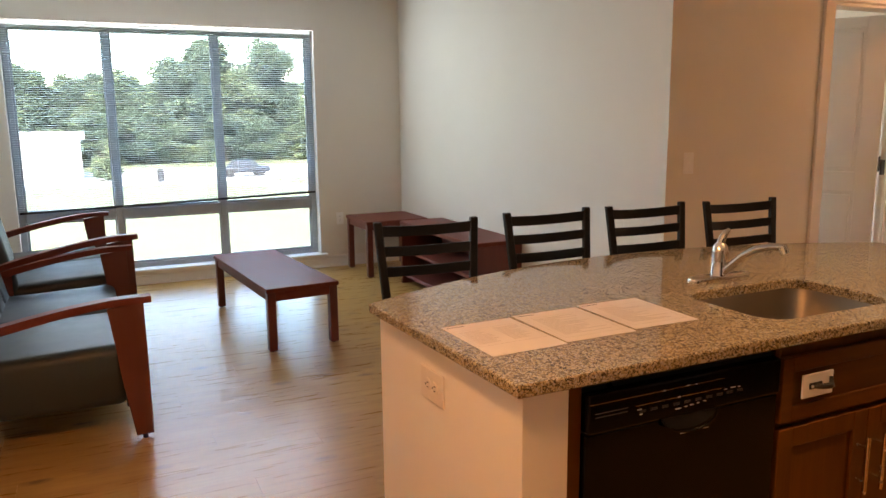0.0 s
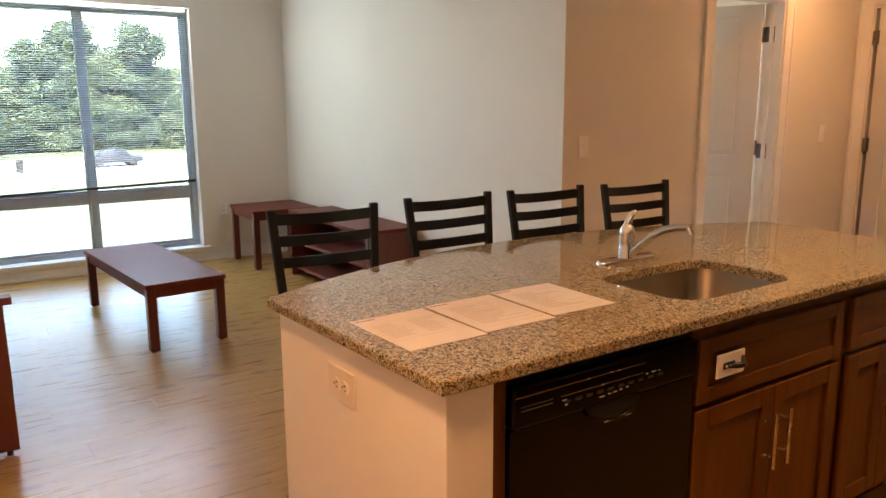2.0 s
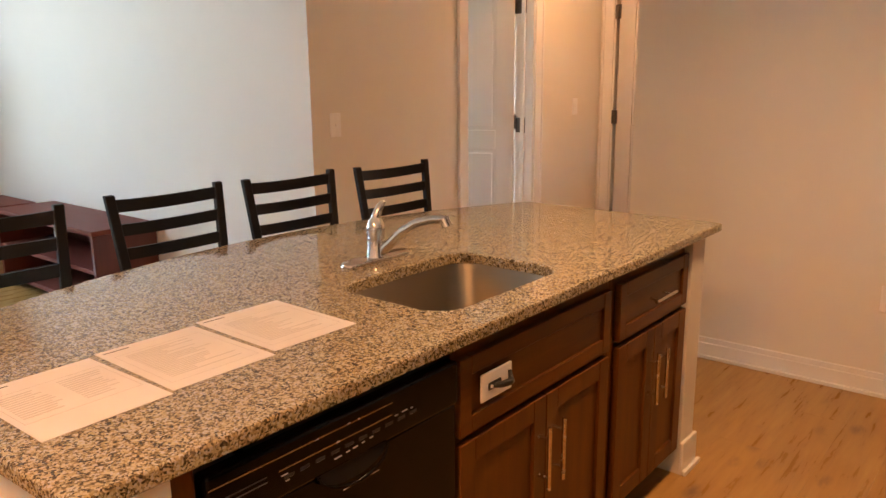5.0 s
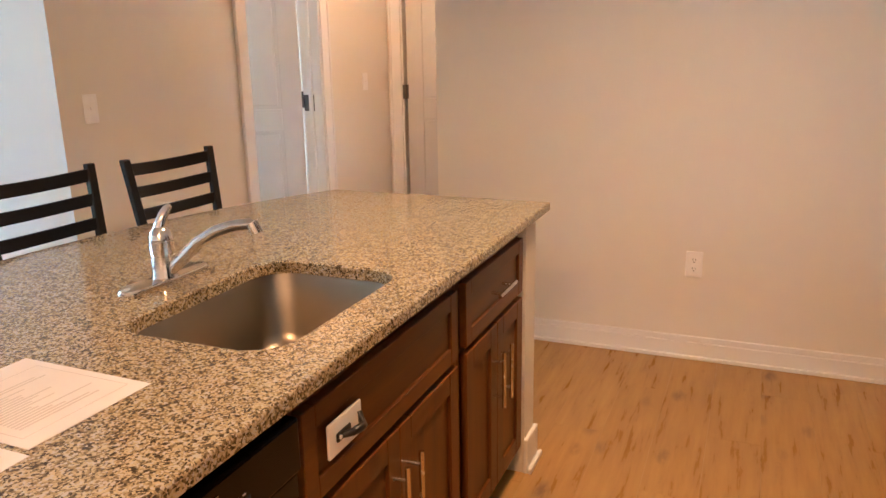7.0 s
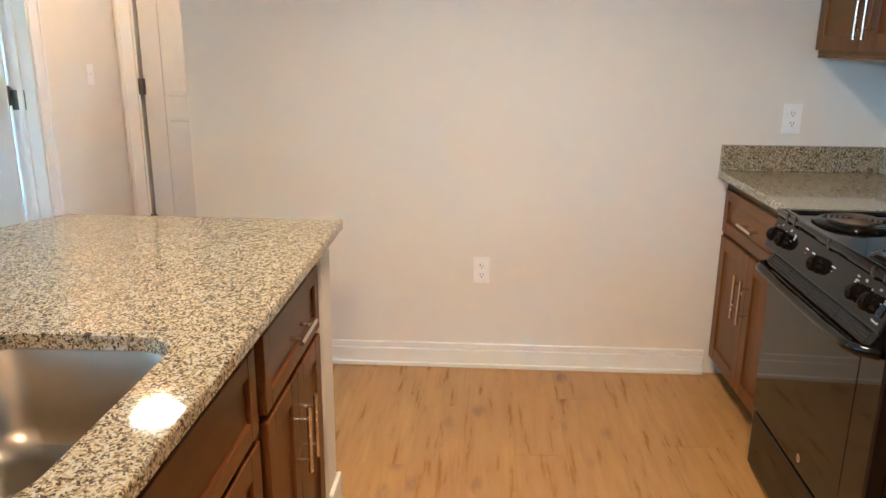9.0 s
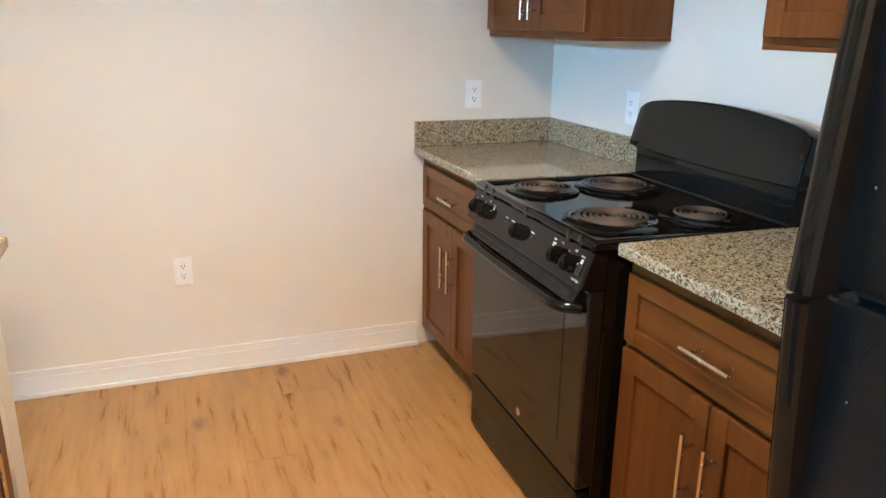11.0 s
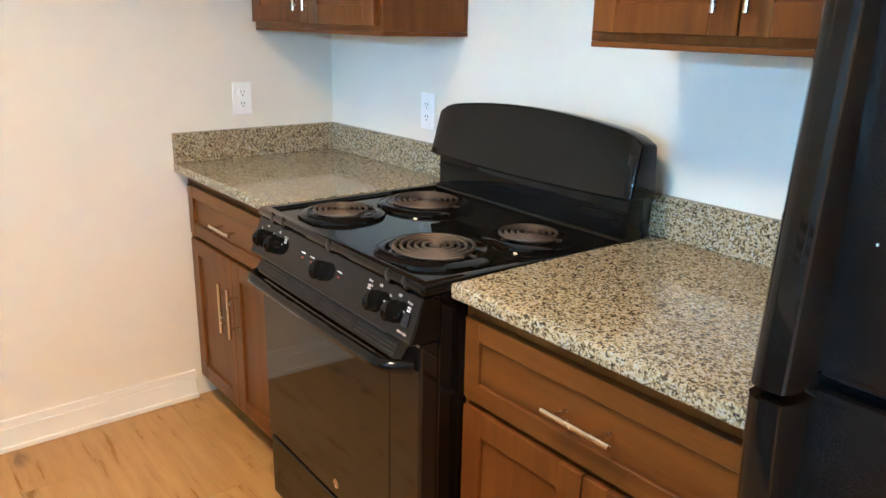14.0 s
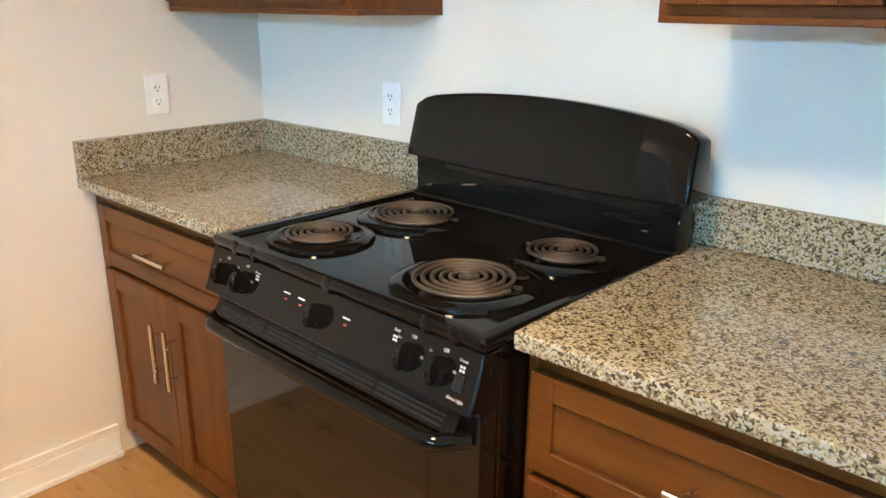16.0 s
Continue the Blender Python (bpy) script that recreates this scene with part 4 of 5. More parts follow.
for s in (-0.0195, 0.0195):
    bm = bmesh.new()
    bmesh.ops.create_cone(bm, cap_ends=True, segments=24, radius1=0.0172, radius2=0.0165, depth=0.003, matrix=Matrix.Translation((s, -0.0072, 0)) @ Matrix.Rotation(math.pi / 2, 4, 'X'))
    rec = part("receptacle", bm, M_IVORY, plate, "", True)
    bm = bmesh.new()
    box(bm, s - 0.001, -0.0092, 0.0048, s + 0.0078, -0.0085, 0.0074)
    box(bm, s - 0.001, -0.0092, -0.0074, s + 0.0068, -0.0085, -0.0048)
    rod(bm, (s - 0.008, -0.0092, 0), (s - 0.008, -0.0085, 0), 0.0028, 10)
    part("slots", bm, M_SLOT, rec)

base_cabinet(2.222, FACE, 0, 0.72, 0.64, (0.008, 0.36, 0.698), "dark cherry sink cabinet with a false drawer front", drawer_pull=False, drawer_bottom=0.66, drawer_top=0.838)
base_cabinet(2.944, FACE, 0, 0.546, 0.64, (0.034, 0.285, 0.535), "dark cherry island cabinet with drawer and two doors", drawer_bottom=0.665, drawer_top=0.838)
bm = bmesh.new()
box(bm, 1.5585, FACE + 0.012, FLOOR, 1.606, FACE + 0.05, 0.882, 0.002)
tagged(part("filler_strip", bm, M_CAB), "dark cherry filler strip beside the dishwasher", "filler")
bm = bmesh.new()
box(bm, 1.607, FACE + 0.03, 0.858, 2.22, FACE + 0.06, 0.882)
tagged(part("counter_rail", bm, M_CABIN), "wooden rail under the island top, coloured dark for its shade", "rail")

dw = thing("dishwasher", 1.608, FACE - 0.004, 0, 0, "black built-in dishwasher with a pocket handle", "dishwasher")
DWW = 0.608
bpart("tub", (0.004, 0.03, 0.03, DWW - 0.004, 0.6, 0.855), M_BLKPLAST, dw)
bpart("door", (0.003, 0.004, 0.115, DWW - 0.003, 0.029, 0.750), M_DISH, dw, "glossy black door panel", 0.004, 2)
bm = bmesh.new()
box(bm, 0.003, -0.004, 0.753, DWW - 0.003, 0.029, 0.848, 0.006, 2)
dpanel = part("control_panel", bm, M_DISH, dw, "glossy black control strip")
# pocket handle: a flat dark plate paints the shaded scoop under the strip, with a bright rolled lip
PCX, PHW, PDZ = 0.305, 0.085, 0.037
arc = [(PCX + PHW * math.cos(math.pi + math.pi * k / 20), 0.752 + PDZ * math.sin(math.pi + math.pi * k / 20)) for k in range(21)]
bm = bmesh.new()
lo = [bm.verts.new((x, 0.0005, z)) for x, z in arc]
hi = [bm.verts.new((x, 0.0045, z)) for x, z in arc]
for k in range(20):
    bm.faces.new((lo[k], lo[k + 1], hi[k + 1], hi[k]))
bm.faces.new((lo[20], lo[0], hi[0], hi[20]))
bm.faces.new(lo)
bm.faces.new(list(reversed(hi)))
part("handle_recess_shade", bm, M_SLOT, dw, "flat dark plate painting the shaded scoop of the pocket handle")
bm = bmesh.new()
tube(bm, [(x, -0.003 - 0.010 * math.sin(math.pi * k / 20), z - 0.001) for k, (x, z) in enumerate(arc)], [0.0028 + 0.0016 * math.sin(math.pi * k / 20) for k in range(21)], 10)
part("pocket_handle", bm, M_ENAMEL, dw, "curved lip of the pocket handle", True)
bpart("lip_trim", (0.262, -0.0165, 0.7135, 0.352, -0.0135, 0.7155), M_NICKEL, dw, "thin bright trim along the handle", 0.0006)
for k in range(10):
    bx = 0.145 + k * 0.034
    bpart("button", (bx, -0.0055, 0.7835, bx + 0.021, -0.0035, 0.7905), M_BLKPLAST, dpanel, "", 0.001)
for x0, x1, zz in ((0.255, 0.272, 0.7735), (0.283, 0.292, 0.775), (0.300, 0.312, 0.776), (0.322, 0.329, 0.7775), (0.342, 0.351, 0.779), (0.14, 0.153, 0.792), (0.148, 0.156, 0.780), (0.41, 0.418, 0.797), (0.43, 0.446, 0.798), (0.455, 0.461, 0.797)):
    bpart("printed_mark", (x0, -0.0052, zz - 0.001, x1, -0.0035, zz + 0.001), M_INK, dpanel)
bpart("trim_line", (0.006, -0.0055, 0.8252, 0.405, -0.0035, 0.8278), M_NICKEL, dpanel)
bpart("trim_line", (0.135, -0.0055, 0.8015, 0.402, -0.0035, 0.8038), M_NICKEL, dpanel)
for zz in (0.803, 0.794):
    bpart("label_bar", (0.022, -0.0052, zz - 0.001, 0.112, -0.0035, zz + 0.001), M_INKD, dpanel)
bpart("kick_plate", (0.01, 0.06, FLOOR, DWW - 0.01, 0.08, 0.112), M_BLKPLAST, dw)

# switch plate with a latch on the false drawer front
sp = thing("switch_plate", 2.356, FACE + 0.0, 0.753, 0, "square white plate with a black toggle latch on the drawer front", "light switch")
bm = bmesh.new()
box(bm, -0.0585, -0.007, -0.033, 0.0585, -0.0005, 0.033, 0.003, 2)
pl = part("cover_plate", bm, M_PLATE, sp)
bm = bmesh.new()
box(bm, -0.036, -0.0115, -0.009, 0.012, -0.0065, 0.009, 0.003, 2)
part("toggle_base", bm, M_BLKPLAST, pl, "black strap of the latch")
bm = bmesh.new()
rod(bm, (-0.028, -0.0135, 0.0), (-0.028, -0.011, 0.0), 0.0042, 14)
part("screw", bm, M_PLATE, pl, "white screw head", True)
bm = bmesh.new()
tube(bm, [(-0.016, -0.010, -0.002), (-0.006, -0.024, 0.001), (0.012, -0.030, 0.002), (0.028, -0.026, -0.001), (0.036, -0.018, 0.006), (0.040, -0.013, 0.018)], [0.006, 0.0075, 0.0085, 0.008, 0.006, 0.0045], 10)
part("toggle", bm, M_BLKPLAST, pl, "bent black latch lever", True)

# sink bowl and drain
sink = thing("sink", (SKX0 + SKX1) / 2, (SKY0 + SKY1) / 2, 0.69, 0, "undermount stainless steel sink bowl, empty", "sink")
bm = bmesh.new()
rings = []
w, d = (SKX1 - SKX0) / 2, (SKY1 - SKY0) / 2
for z, sh, rr in ((0.1925, -0.022, 0.08), (0.1925, -0.003, 0.075), (0.188, 0.0, 0.07), (0.05, 0.012, 0.075), (0.02, 0.022, 0.08), (0.005, 0.045, 0.08), (0.0, 0.075, 0.07)):
    rings.append([bm.verts.new((x, y, z)) for x, y in rounded_rect(-w + sh, -d + sh, w - sh, d - sh, rr)])
for p, q in zip(rings, rings[1:]):
    for k in range(len(p)):
        bm.faces.new((p[k], p[(k + 1) % len(p)], q[(k + 1) % len(p)], q[k]))
bm.faces.new(rings[-1])
part("bowl", bm, M_STEEL, sink, "", True)
bm = bmesh.new()
lathe(bm, [(0.045, 0.0005), (0.045, 0.003), (0.036, 0.004), (0.03, 0.0015), (0.004, 0.001)], (0, 0.02, 0), 28)
part("drain", bm, M_CHROME, sink, "", True)

faucet = thing("faucet", 2.551, 3.42, TOP1, 0, "chrome single-lever kitchen faucet on a deck plate", "faucet")
bm = bmesh.new()
prism(bm, rounded_rect(-0.128, -0.027, 0.128, 0.027, 0.0265, 8), 0.0003, 0.012)
bmesh.ops.bevel(bm, geom=[e for e in bm.edges if min(v.co.z for v in e.verts) > 0.01], offset=0.006, segments=3, affect='EDGES', profile=0.5)
part("deck_plate", bm, M_CHROME, faucet, "", True)
bm = bmesh.new()
lathe(bm, [(0.029, 0.012), (0.027, 0.018), (0.0255, 0.060), (0.0240, 0.0612), (0.0240, 0.0632), (0.0260, 0.0645), (0.0262, 0.094), (0.0248, 0.0952), (0.0248, 0.097), (0.0258, 0.0982), (0.021, 0.115), (0.012, 0.124)], seg=28)
part("body", bm, M_CHROME, faucet, "", True)
bm = bmesh.new()
tube(bm, [(0.0, 0.004, 0.108), (0.004, 0.0, 0.128), (0.012, -0.003, 0.148), (0.022, -0.005, 0.160), (0.030, -0.007, 0.166)], [0.016, 0.014, 0.0115, 0.0095, 0.006], 14)
part("lever", bm, M_CHROME, faucet, "", True)
bm = bmesh.new()
tube(bm, [(0.004, -0.018, 0.030), (0.010, -0.045, 0.052), (0.018, -0.085, 0.090), (0.028, -0.13, 0.118), (0.037, -0.175, 0.132), (0.042, -0.205, 0.135), (0.046, -0.222, 0.130)],
     [0.0155, 0.015, 0.0142, 0.0135, 0.013, 0.0125, 0.0125], 14)
spout = part("spout", bm, M_CHROME, faucet, "", True)
bm = bmesh.new()
rod(bm, (0.044, -0.212, 0.139), (0.047, -0.222, 0.116), 0.0142, 18)
part("aerator", bm, M_CHROME, spout, "", True)

# papers with grey print
PW, PL = 0.212, 0.272
for k, (px, py, rz) in enumerate(((1.563, 3.166, 1.5), (1.786, 3.180, 0.0), (2.011, 3.193, -1.0))):
    pg = thing("paper_sheet", px, py, TOP1 + 0.0003, rz, "white printed sheet lying flat on the granite", "paper", "printed sheets")
    bm = bmesh.new()
    box(bm, -PW / 2, -PL / 2, 0, PW / 2, PL / 2, 0.0008)
    page = part("sheet", bm, M_PAPER, pg)

    def ink(x0, y0, x1, y1, mm=M_INK):
        bpart("print_bar", (x0, y0, 0.0009, x1, y1, 0.0011), mm, page)
    ink(-0.098, 0.118, -0.045, 0.122, M_INKD)
    if k == 0:
        for cx in (-0.05, 0.05):
            for r_ in range(12):
                wv = 0.075 * random.uniform(0.55, 1.0)
                ink(cx - 0.038, 0.065 - r_ * 0.0095, cx - 0.038 + wv, 0.069 - r_ * 0.0095)
        x0, x1, y0, y1 = -0.096, 0.096, -0.06, 0.082
    else:
        for r_ in range(21):
            wv = 0.15 * random.uniform(0.35, 1.0)
            ink(-0.075, 0.075 - r_ * 0.0078, -0.075 + wv, 0.0785 - r_ * 0.0078)
        x0, x1, y0, y1 = -0.09, 0.09, -0.105, 0.09
    for q in ((x0, y0, x1, y0 + 0.0009), (x0, y1, x1, y1 + 0.0009), (x0, y0, x0 + 0.0009, y1), (x1, y0, x1 + 0.0009, y1)):
        ink(*q)

# bar stools
stool = thing("bar_stool", 2.452, 4.085, FLOOR, 0, "black metal ladder-back bar stool at the island", "bar stool", "bar stools")
SEAT = 0.64
bm = bmesh.new()
prism(bm, rounded_rect(-0.20, -0.19, 0.20, 0.19, 0.05), SEAT - 0.03, SEAT)
bmesh.ops.bevel(bm, geom=[e for e in bm.edges if min(v.co.z for v in e.verts) > SEAT - 0.01], offset=0.012, segments=3, affect='EDGES', profile=0.5)
part("seat", bm, M_IRON, stool, "", True)
for sx in (-1, 1):
    for fy, ft in ((-0.17, -0.205), (0.18, 0.195)):
        bm = bmesh.new()
        vs = box(bm, -0.013, -0.013, 0, 0.013, 0.013, SEAT - 0.031, 0.003)
        for v in bm.verts:
            f = 1 - v.co.z / SEAT
            v.co.x += sx * (0.148 + 0.008 * f)
            v.co.y += fy + (ft - fy) * f
        part("leg", bm, M_IRON, stool)
    bm = bmesh.new()
    box(bm, -0.016, -0.012, 0, 0.016, 0.012, 1.035 - SEAT + 0.03, 0.003)
    for v in bm.verts:
        f = v.co.z / 0.42
        v.co.x += sx * (0.178 + 0.027 * f)
        v.co.y += 0.185 + 0.058 * f
        v.co.z += SEAT - 0.03
    part("back_post", bm, M_IRON, stool)
for zc, hh in ((0.998, 0.042), (0.918, 0.040), (0.838, 0.040)):
    f = (zc - SEAT + 0.03) / 0.42
    half, yb = 0.178 + 0.027 * f - 0.014, 0.185 + 0.058 * f
    bm = bmesh.new()
    rows_ = []
    for k in range(13):
        u = k / 12 * 2 - 1
        y = yb + 0.034 * (1 - u * u)
        lift = -0.010 * (1 - u * u)
        rows_.append([bm.verts.new((u * half, y + dy, zc + dz + lift)) for dy, dz in ((-0.005, -hh / 2), (0.005, -hh / 2), (0.005, hh / 2), (-0.005, hh / 2))])
    for p, q in zip(rows_, rows_[1:]):
        for k in range(4):
            bm.faces.new((p[k], p[(k + 1) % 4], q[(k + 1) % 4], q[k]))
    bm.faces.new(rows_[0])
    bm.faces.new(list(reversed(rows_[-1])))
    part("back_slat", bm, M_IRON, stool, "", True)
for y0, z in ((-0.19, 0.22), (0.20, 0.28)):
    bm = bmesh.new()
    rod(bm, (-0.164, y0, z), (0.164, y0, z), 0.009)
    part("foot_rail", bm, M_IRON, stool, "", True)
for sx in (-1, 1):
    bm = bmesh.new()
    rod(bm, (sx * 0.165, -0.19, 0.25), (sx * 0.165, 0.20, 0.25), 0.009)
    part("side_rail", bm, M_IRON, stool, "", True)
copy_thing(stool, pose(1.842, 4.066, FLOOR, 0, 0, -5))
copy_thing(stool, pose(2.955, 4.045, FLOOR, 0, 0, -2))
copy_thing(stool, pose(3.465, 3.975, FLOOR, 0, 0, -3))

# ---- living room ----


def low_table(name, x, y, rz, lx, ly, h, label, category):
    ob = thing(name, x, y, FLOOR, rz, label, category)
    bm = bmesh.new()
    box(bm, -lx / 2, -ly / 2, h - 0.028, lx / 2, ly / 2, h, 0.003, 2)
    part("tabletop", bm, M_MAHOG, ob)
    a = 0.018
    for q in ((-lx / 2 + a, -ly / 2 + a, lx / 2 - a, -ly / 2 + a + 0.02), (-lx / 2 + a, ly / 2 - a - 0.02, lx / 2 - a, ly / 2 - a),
              (-lx / 2 + a, -ly / 2 + a + 0.021, -lx / 2 + a + 0.02, ly / 2 - a - 0.021), (lx / 2 - a - 0.02, -ly / 2 + a + 0.021, lx / 2 - a, ly / 2 - a - 0.021)):
        bpart("apron", (q[0], q[1], h - 0.085, q[2], q[3], h - 0.0285), M_MAHOG, ob, "", 0.0015)
    for sx in (-1, 1):
        for sy in (-1, 1):
            cx, cy = sx * (lx / 2 - 0.034), sy * (ly / 2 - 0.034)
            bm = bmesh.new()
            box(bm, cx - 0.026, cy - 0.026, 0.008, cx + 0.026, cy + 0.026, h - 0.029, 0.003)
            leg = part("leg", bm, M_MAHOGZ, ob)
            bm = bmesh.new()
            rod(bm, (cx, cy, 0), (cx, cy, 0.008), 0.012)
            part("glide", bm, M_BLKPLAST, leg)
    return ob


low_table("coffee_table", 1.752, 6.79, 4.5, 0.475, 1.38, 0.408, "long mahogany laminate coffee table on square legs", "coffee table")
low_table("end_table", 3.155, 8.17, 0, 0.60, 0.60, 0.515, "square mahogany laminate end table in the corner", "end table")

tv = thing("media_console", 3.265, 6.90, FLOOR, 0, "mahogany media console with open shelves against the wall", "console")
cx, cy, h = 0.205, 0.69, 0.55
bpart("top", (-cx, -cy, h - 0.03, cx, cy, h), M_MAHOG, tv, "", 0.003)
for y in (-cy + 0.002, cy - 0.032):
    bpart("side_panel", (-cx + 0.004, y, 0.0, cx - 0.004, y + 0.03, h - 0.0305), M_MAHOGZ, tv, "", 0.002)
bpart("shelf", (-cx + 0.008, -cy + 0.033, 0.285, cx - 0.02, cy - 0.033, 0.31), M_MAHOG, tv, "", 0.0015)
bpart("bottom_shelf", (-cx + 0.008, -cy + 0.033, 0.07, cx - 0.02, cy - 0.033, 0.098), M_MAHOG, tv, "", 0.0015)
bpart("back_panel", (cx - 0.018, -cy + 0.033, 0.0, cx - 0.006, cy - 0.033, h - 0.031), M_MAHOGZ, tv)


def loveseat(x, y, rz, length, k, label):
    """Two seats between bent wooden arm frames; the front faces local +x, arms at y = 0 and y = length."""
    ob = thing("loveseat", x, y, FLOOR, rz, label, "sofa", "loveseats")
    ob.scale = (1, 1, k)
    for ay in (0.0, length):
        # front post: broad at the top, narrow at the foot; curved armrest; back post
        bm = bmesh.new()
        outline = [(-0.075, 0.02), (0.0, 0.02), (0.0, 0.35), (-0.002, 0.66), (-0.155, 0.64), (-0.13, 0.45), (-0.115, 0.3)]
        lo = [bm.verts.new((px, ay - 0.016, pz)) for px, pz in outline]
        hi = [bm.verts.new((px, ay + 0.016, pz)) for px, pz in outline]
        for q in range(len(outline)):
            bm.faces.new((lo[q], lo[(q + 1) % 7], hi[(q + 1) % 7], hi[q]))
        bm.faces.new(lo)
        bm.faces.new(list(reversed(hi)))
        bmesh.ops.bevel(bm, geom=bm.edges[:], offset=0.004, segments=2, affect='EDGES', profile=0.5)
        post = part("arm_post", bm, M_MAHOGZ, ob)
        bm = bmesh.new()
        rod(bm, (-0.037, ay, 0), (-0.037, ay, 0.021), 0.012)
        part("glide", bm, M_BLKPLAST, post)
        bm = bmesh.new()
        rows_ = []
        for q in range(21):
            u = q / 20
            px = 0.03 - 0.80 * u
            pz = 0.685 - 0.005 * u - 0.15 * max(0, u - 0.15) ** 1.5
            th = 0.030 + 0.012 * u
            rows_.append([bm.verts.new((px, ay + dy, pz + dz)) for dy, dz in ((-0.033, 0), (0.033, 0), (0.033, -th), (-0.033, -th))])
        for p, q in zip(rows_, rows_[1:]):
            for e in range(4):
                bm.faces.new((p[e], p[(e + 1) % 4], q[(e + 1) % 4], q[e]))
        bm.faces.new(rows_[0])
        bm.faces.new(list(reversed(rows_[-1])))
        es = [e for e in bm.edges if e.calc_face_angle(0) > 0.6]
        bmesh.ops.bevel(bm, geom=es, offset=0.008, segments=3, affect='EDGES', profile=0.5)
        part("armrest", bm, M_MAHOG, ob, "curved mahogany armrest", True)
        bm = bmesh.new()
        box(bm, -0.77, ay - 0.016, 0.02, -0.69, ay + 0.016, 0.57, 0.004)
        part("rear_post", bm, M_MAHOGZ, ob)
    half = (length - 0.05) / 2
    for s in range(2):
        y0 = 0.024 + s * (half + 0.003)
        bm = bmesh.new()
        box(bm, -0.72, y0, 0.16, -0.085, y0 + half - 0.003, 0.43, 0.05, 4)
        for v in bm.verts:
            if v.co.z > 0.36:
                u = (v.co.y - y0) / half * 2 - 1
                v.co.z += 0.022 * max(0, 1 - u * u) + 0.02 * (v.co.x + 0.72) / 0.63
        seat = part("seat_cushion", bm, M_VINYL, ob, "", True)
        bm = bmesh.new()
        for c in range(3):
            w3 = (half - 0.003) / 3
            box(bm, -0.80, y0 + c * w3, 0.36, -0.64, y0 + (c + 1) * w3, 0.87, 0.045, 4)
        for v in bm.verts:
            v.co.x -= 0.22 * (v.co.z - 0.36)
        part("back_cushion", bm, M_VINYL, ob, "channelled dark vinyl back", True)
    bpart("front_rail", (-0.105, 0.02, 0.15, -0.082, length - 0.02, 0.30), M_VINYL, ob, "", 0.01, 2)
    return ob


loveseat(0.822, 5.106, 0, 1.50, 0.975, "dark teal vinyl loveseat with curved mahogany arms")
loveseat(0.865, 6.72, 5.5, 1.40, 1.05, "second dark teal vinyl loveseat beside the window")

# ---- outside ----
GZ = -3.7
m, nt, b = mat("grass", (0.10, 0.13, 0.045), 0.9)
v = coords(nt)
c = ramp(nt, noise_tex(nt, v, 0.35, 6, 0.7), [(0.3, (0.07, 0.088, 0.036)), (0.55, (0.10, 0.112, 0.05)), (0.75, (0.135, 0.135, 0.07))])
c = mix(nt, value_range(nt, noise_tex(nt, v, 14, 4), 0.0, 0.4), c, (0.08, 0.10, 0.042))
nt.links.new(c, b.inputs["Base Color"])
M_GRASS = m
M_LOT = plain("pale_concrete", (0.36, 0.355, 0.34), 0.85, 0, 0.05, 2)
M_ROOF = plain("pale_metal_siding", (0.55, 0.56, 0.57), 0.5, 0, 0.05, 4)
M_TRUNK = plain("bark", (0.09, 0.065, 0.045), 0.9, 0, 0.05, 9)
M_CAR = plain("dark_car_paint", (0.02, 0.023, 0.03), 0.5)
M_TYRE = plain("tyre_rubber", (0.02, 0.02, 0.02), 0.8)


def leaf_material(name, dark, light):
    m, nt, b = mat(name, light, 0.7)
    geo = nt.nodes.new("ShaderNodeNewGeometry")
    c = ramp(nt, geo.outputs["Random Per Island"], [(0.0, dark), (1.0, light)])
    big = noise_tex(nt, coords(nt), 0.5, 3)
    nt.links.new(mix(nt, value_range(nt, big, 0.0, 0.6), c, dark), b.inputs["Base Color"])
    b.inputs["Subsurface Weight"].default_value = 0.0
    return m


LEAVES = [leaf_material("leaves_deep", (0.042, 0.065, 0.03), (0.068, 0.10, 0.045)), leaf_material("leaves_light", (0.06, 0.085, 0.036), (0.10, 0.128, 0.052))]
bm = bmesh.new()
box(bm, -900, NORTH + 0.4, GZ - 0.5, 900, 1500, GZ)
tagged(part("ground", bm, M_GRASS), "sunlit pale grass lawn reaching far away", "ground", "", "structure")
bm = bmesh.new()
box(bm, -160, 66, GZ - 0.1, 160, 84, GZ + 0.02)
tagged(part("road", bm, M_LOT), "pale sunlit parking road behind the lawn", "road", "", "structure")
bm = bmesh.new()
vs = box(bm, -1.3, 0, -0.1, 1.3, 46, 0.015)
bmesh.ops.transform(bm, matrix=Matrix.Translation((27, 24, GZ)) @ Matrix.Rotation(radians(20), 4, 'Z'), verts=bm.verts[:])
tagged(part("pavement", bm, M_LOT), "pale concrete path across the lawn", "path", "", "structure")

shed = thing("storage_building", -9.5, 78, GZ, 0, "long low pale metal building beyond the lawn", "building")
bpart("wall", (-14, -4, 0, 9.7, 4, 3.4), M_ROOF, shed)
bm = bmesh.new()
prism(bm, [(-14.4, -4.4), (10.1, -4.4), (10.1, 4.4), (-14.4, 4.4)], 3.4, 3.55)
for v in bm.verts:
    if v.co.z > 3.5 and v.co.y > 0:
        v.co.z += 0.5
part("roof", bm, M_ROOF, shed)
for k in range(5):
    bpart("door", (-12 + k * 4.4, -4.05, 0.0, -9.2 + k * 4.4, -4.002, 2.6), M_PLATE, shed)


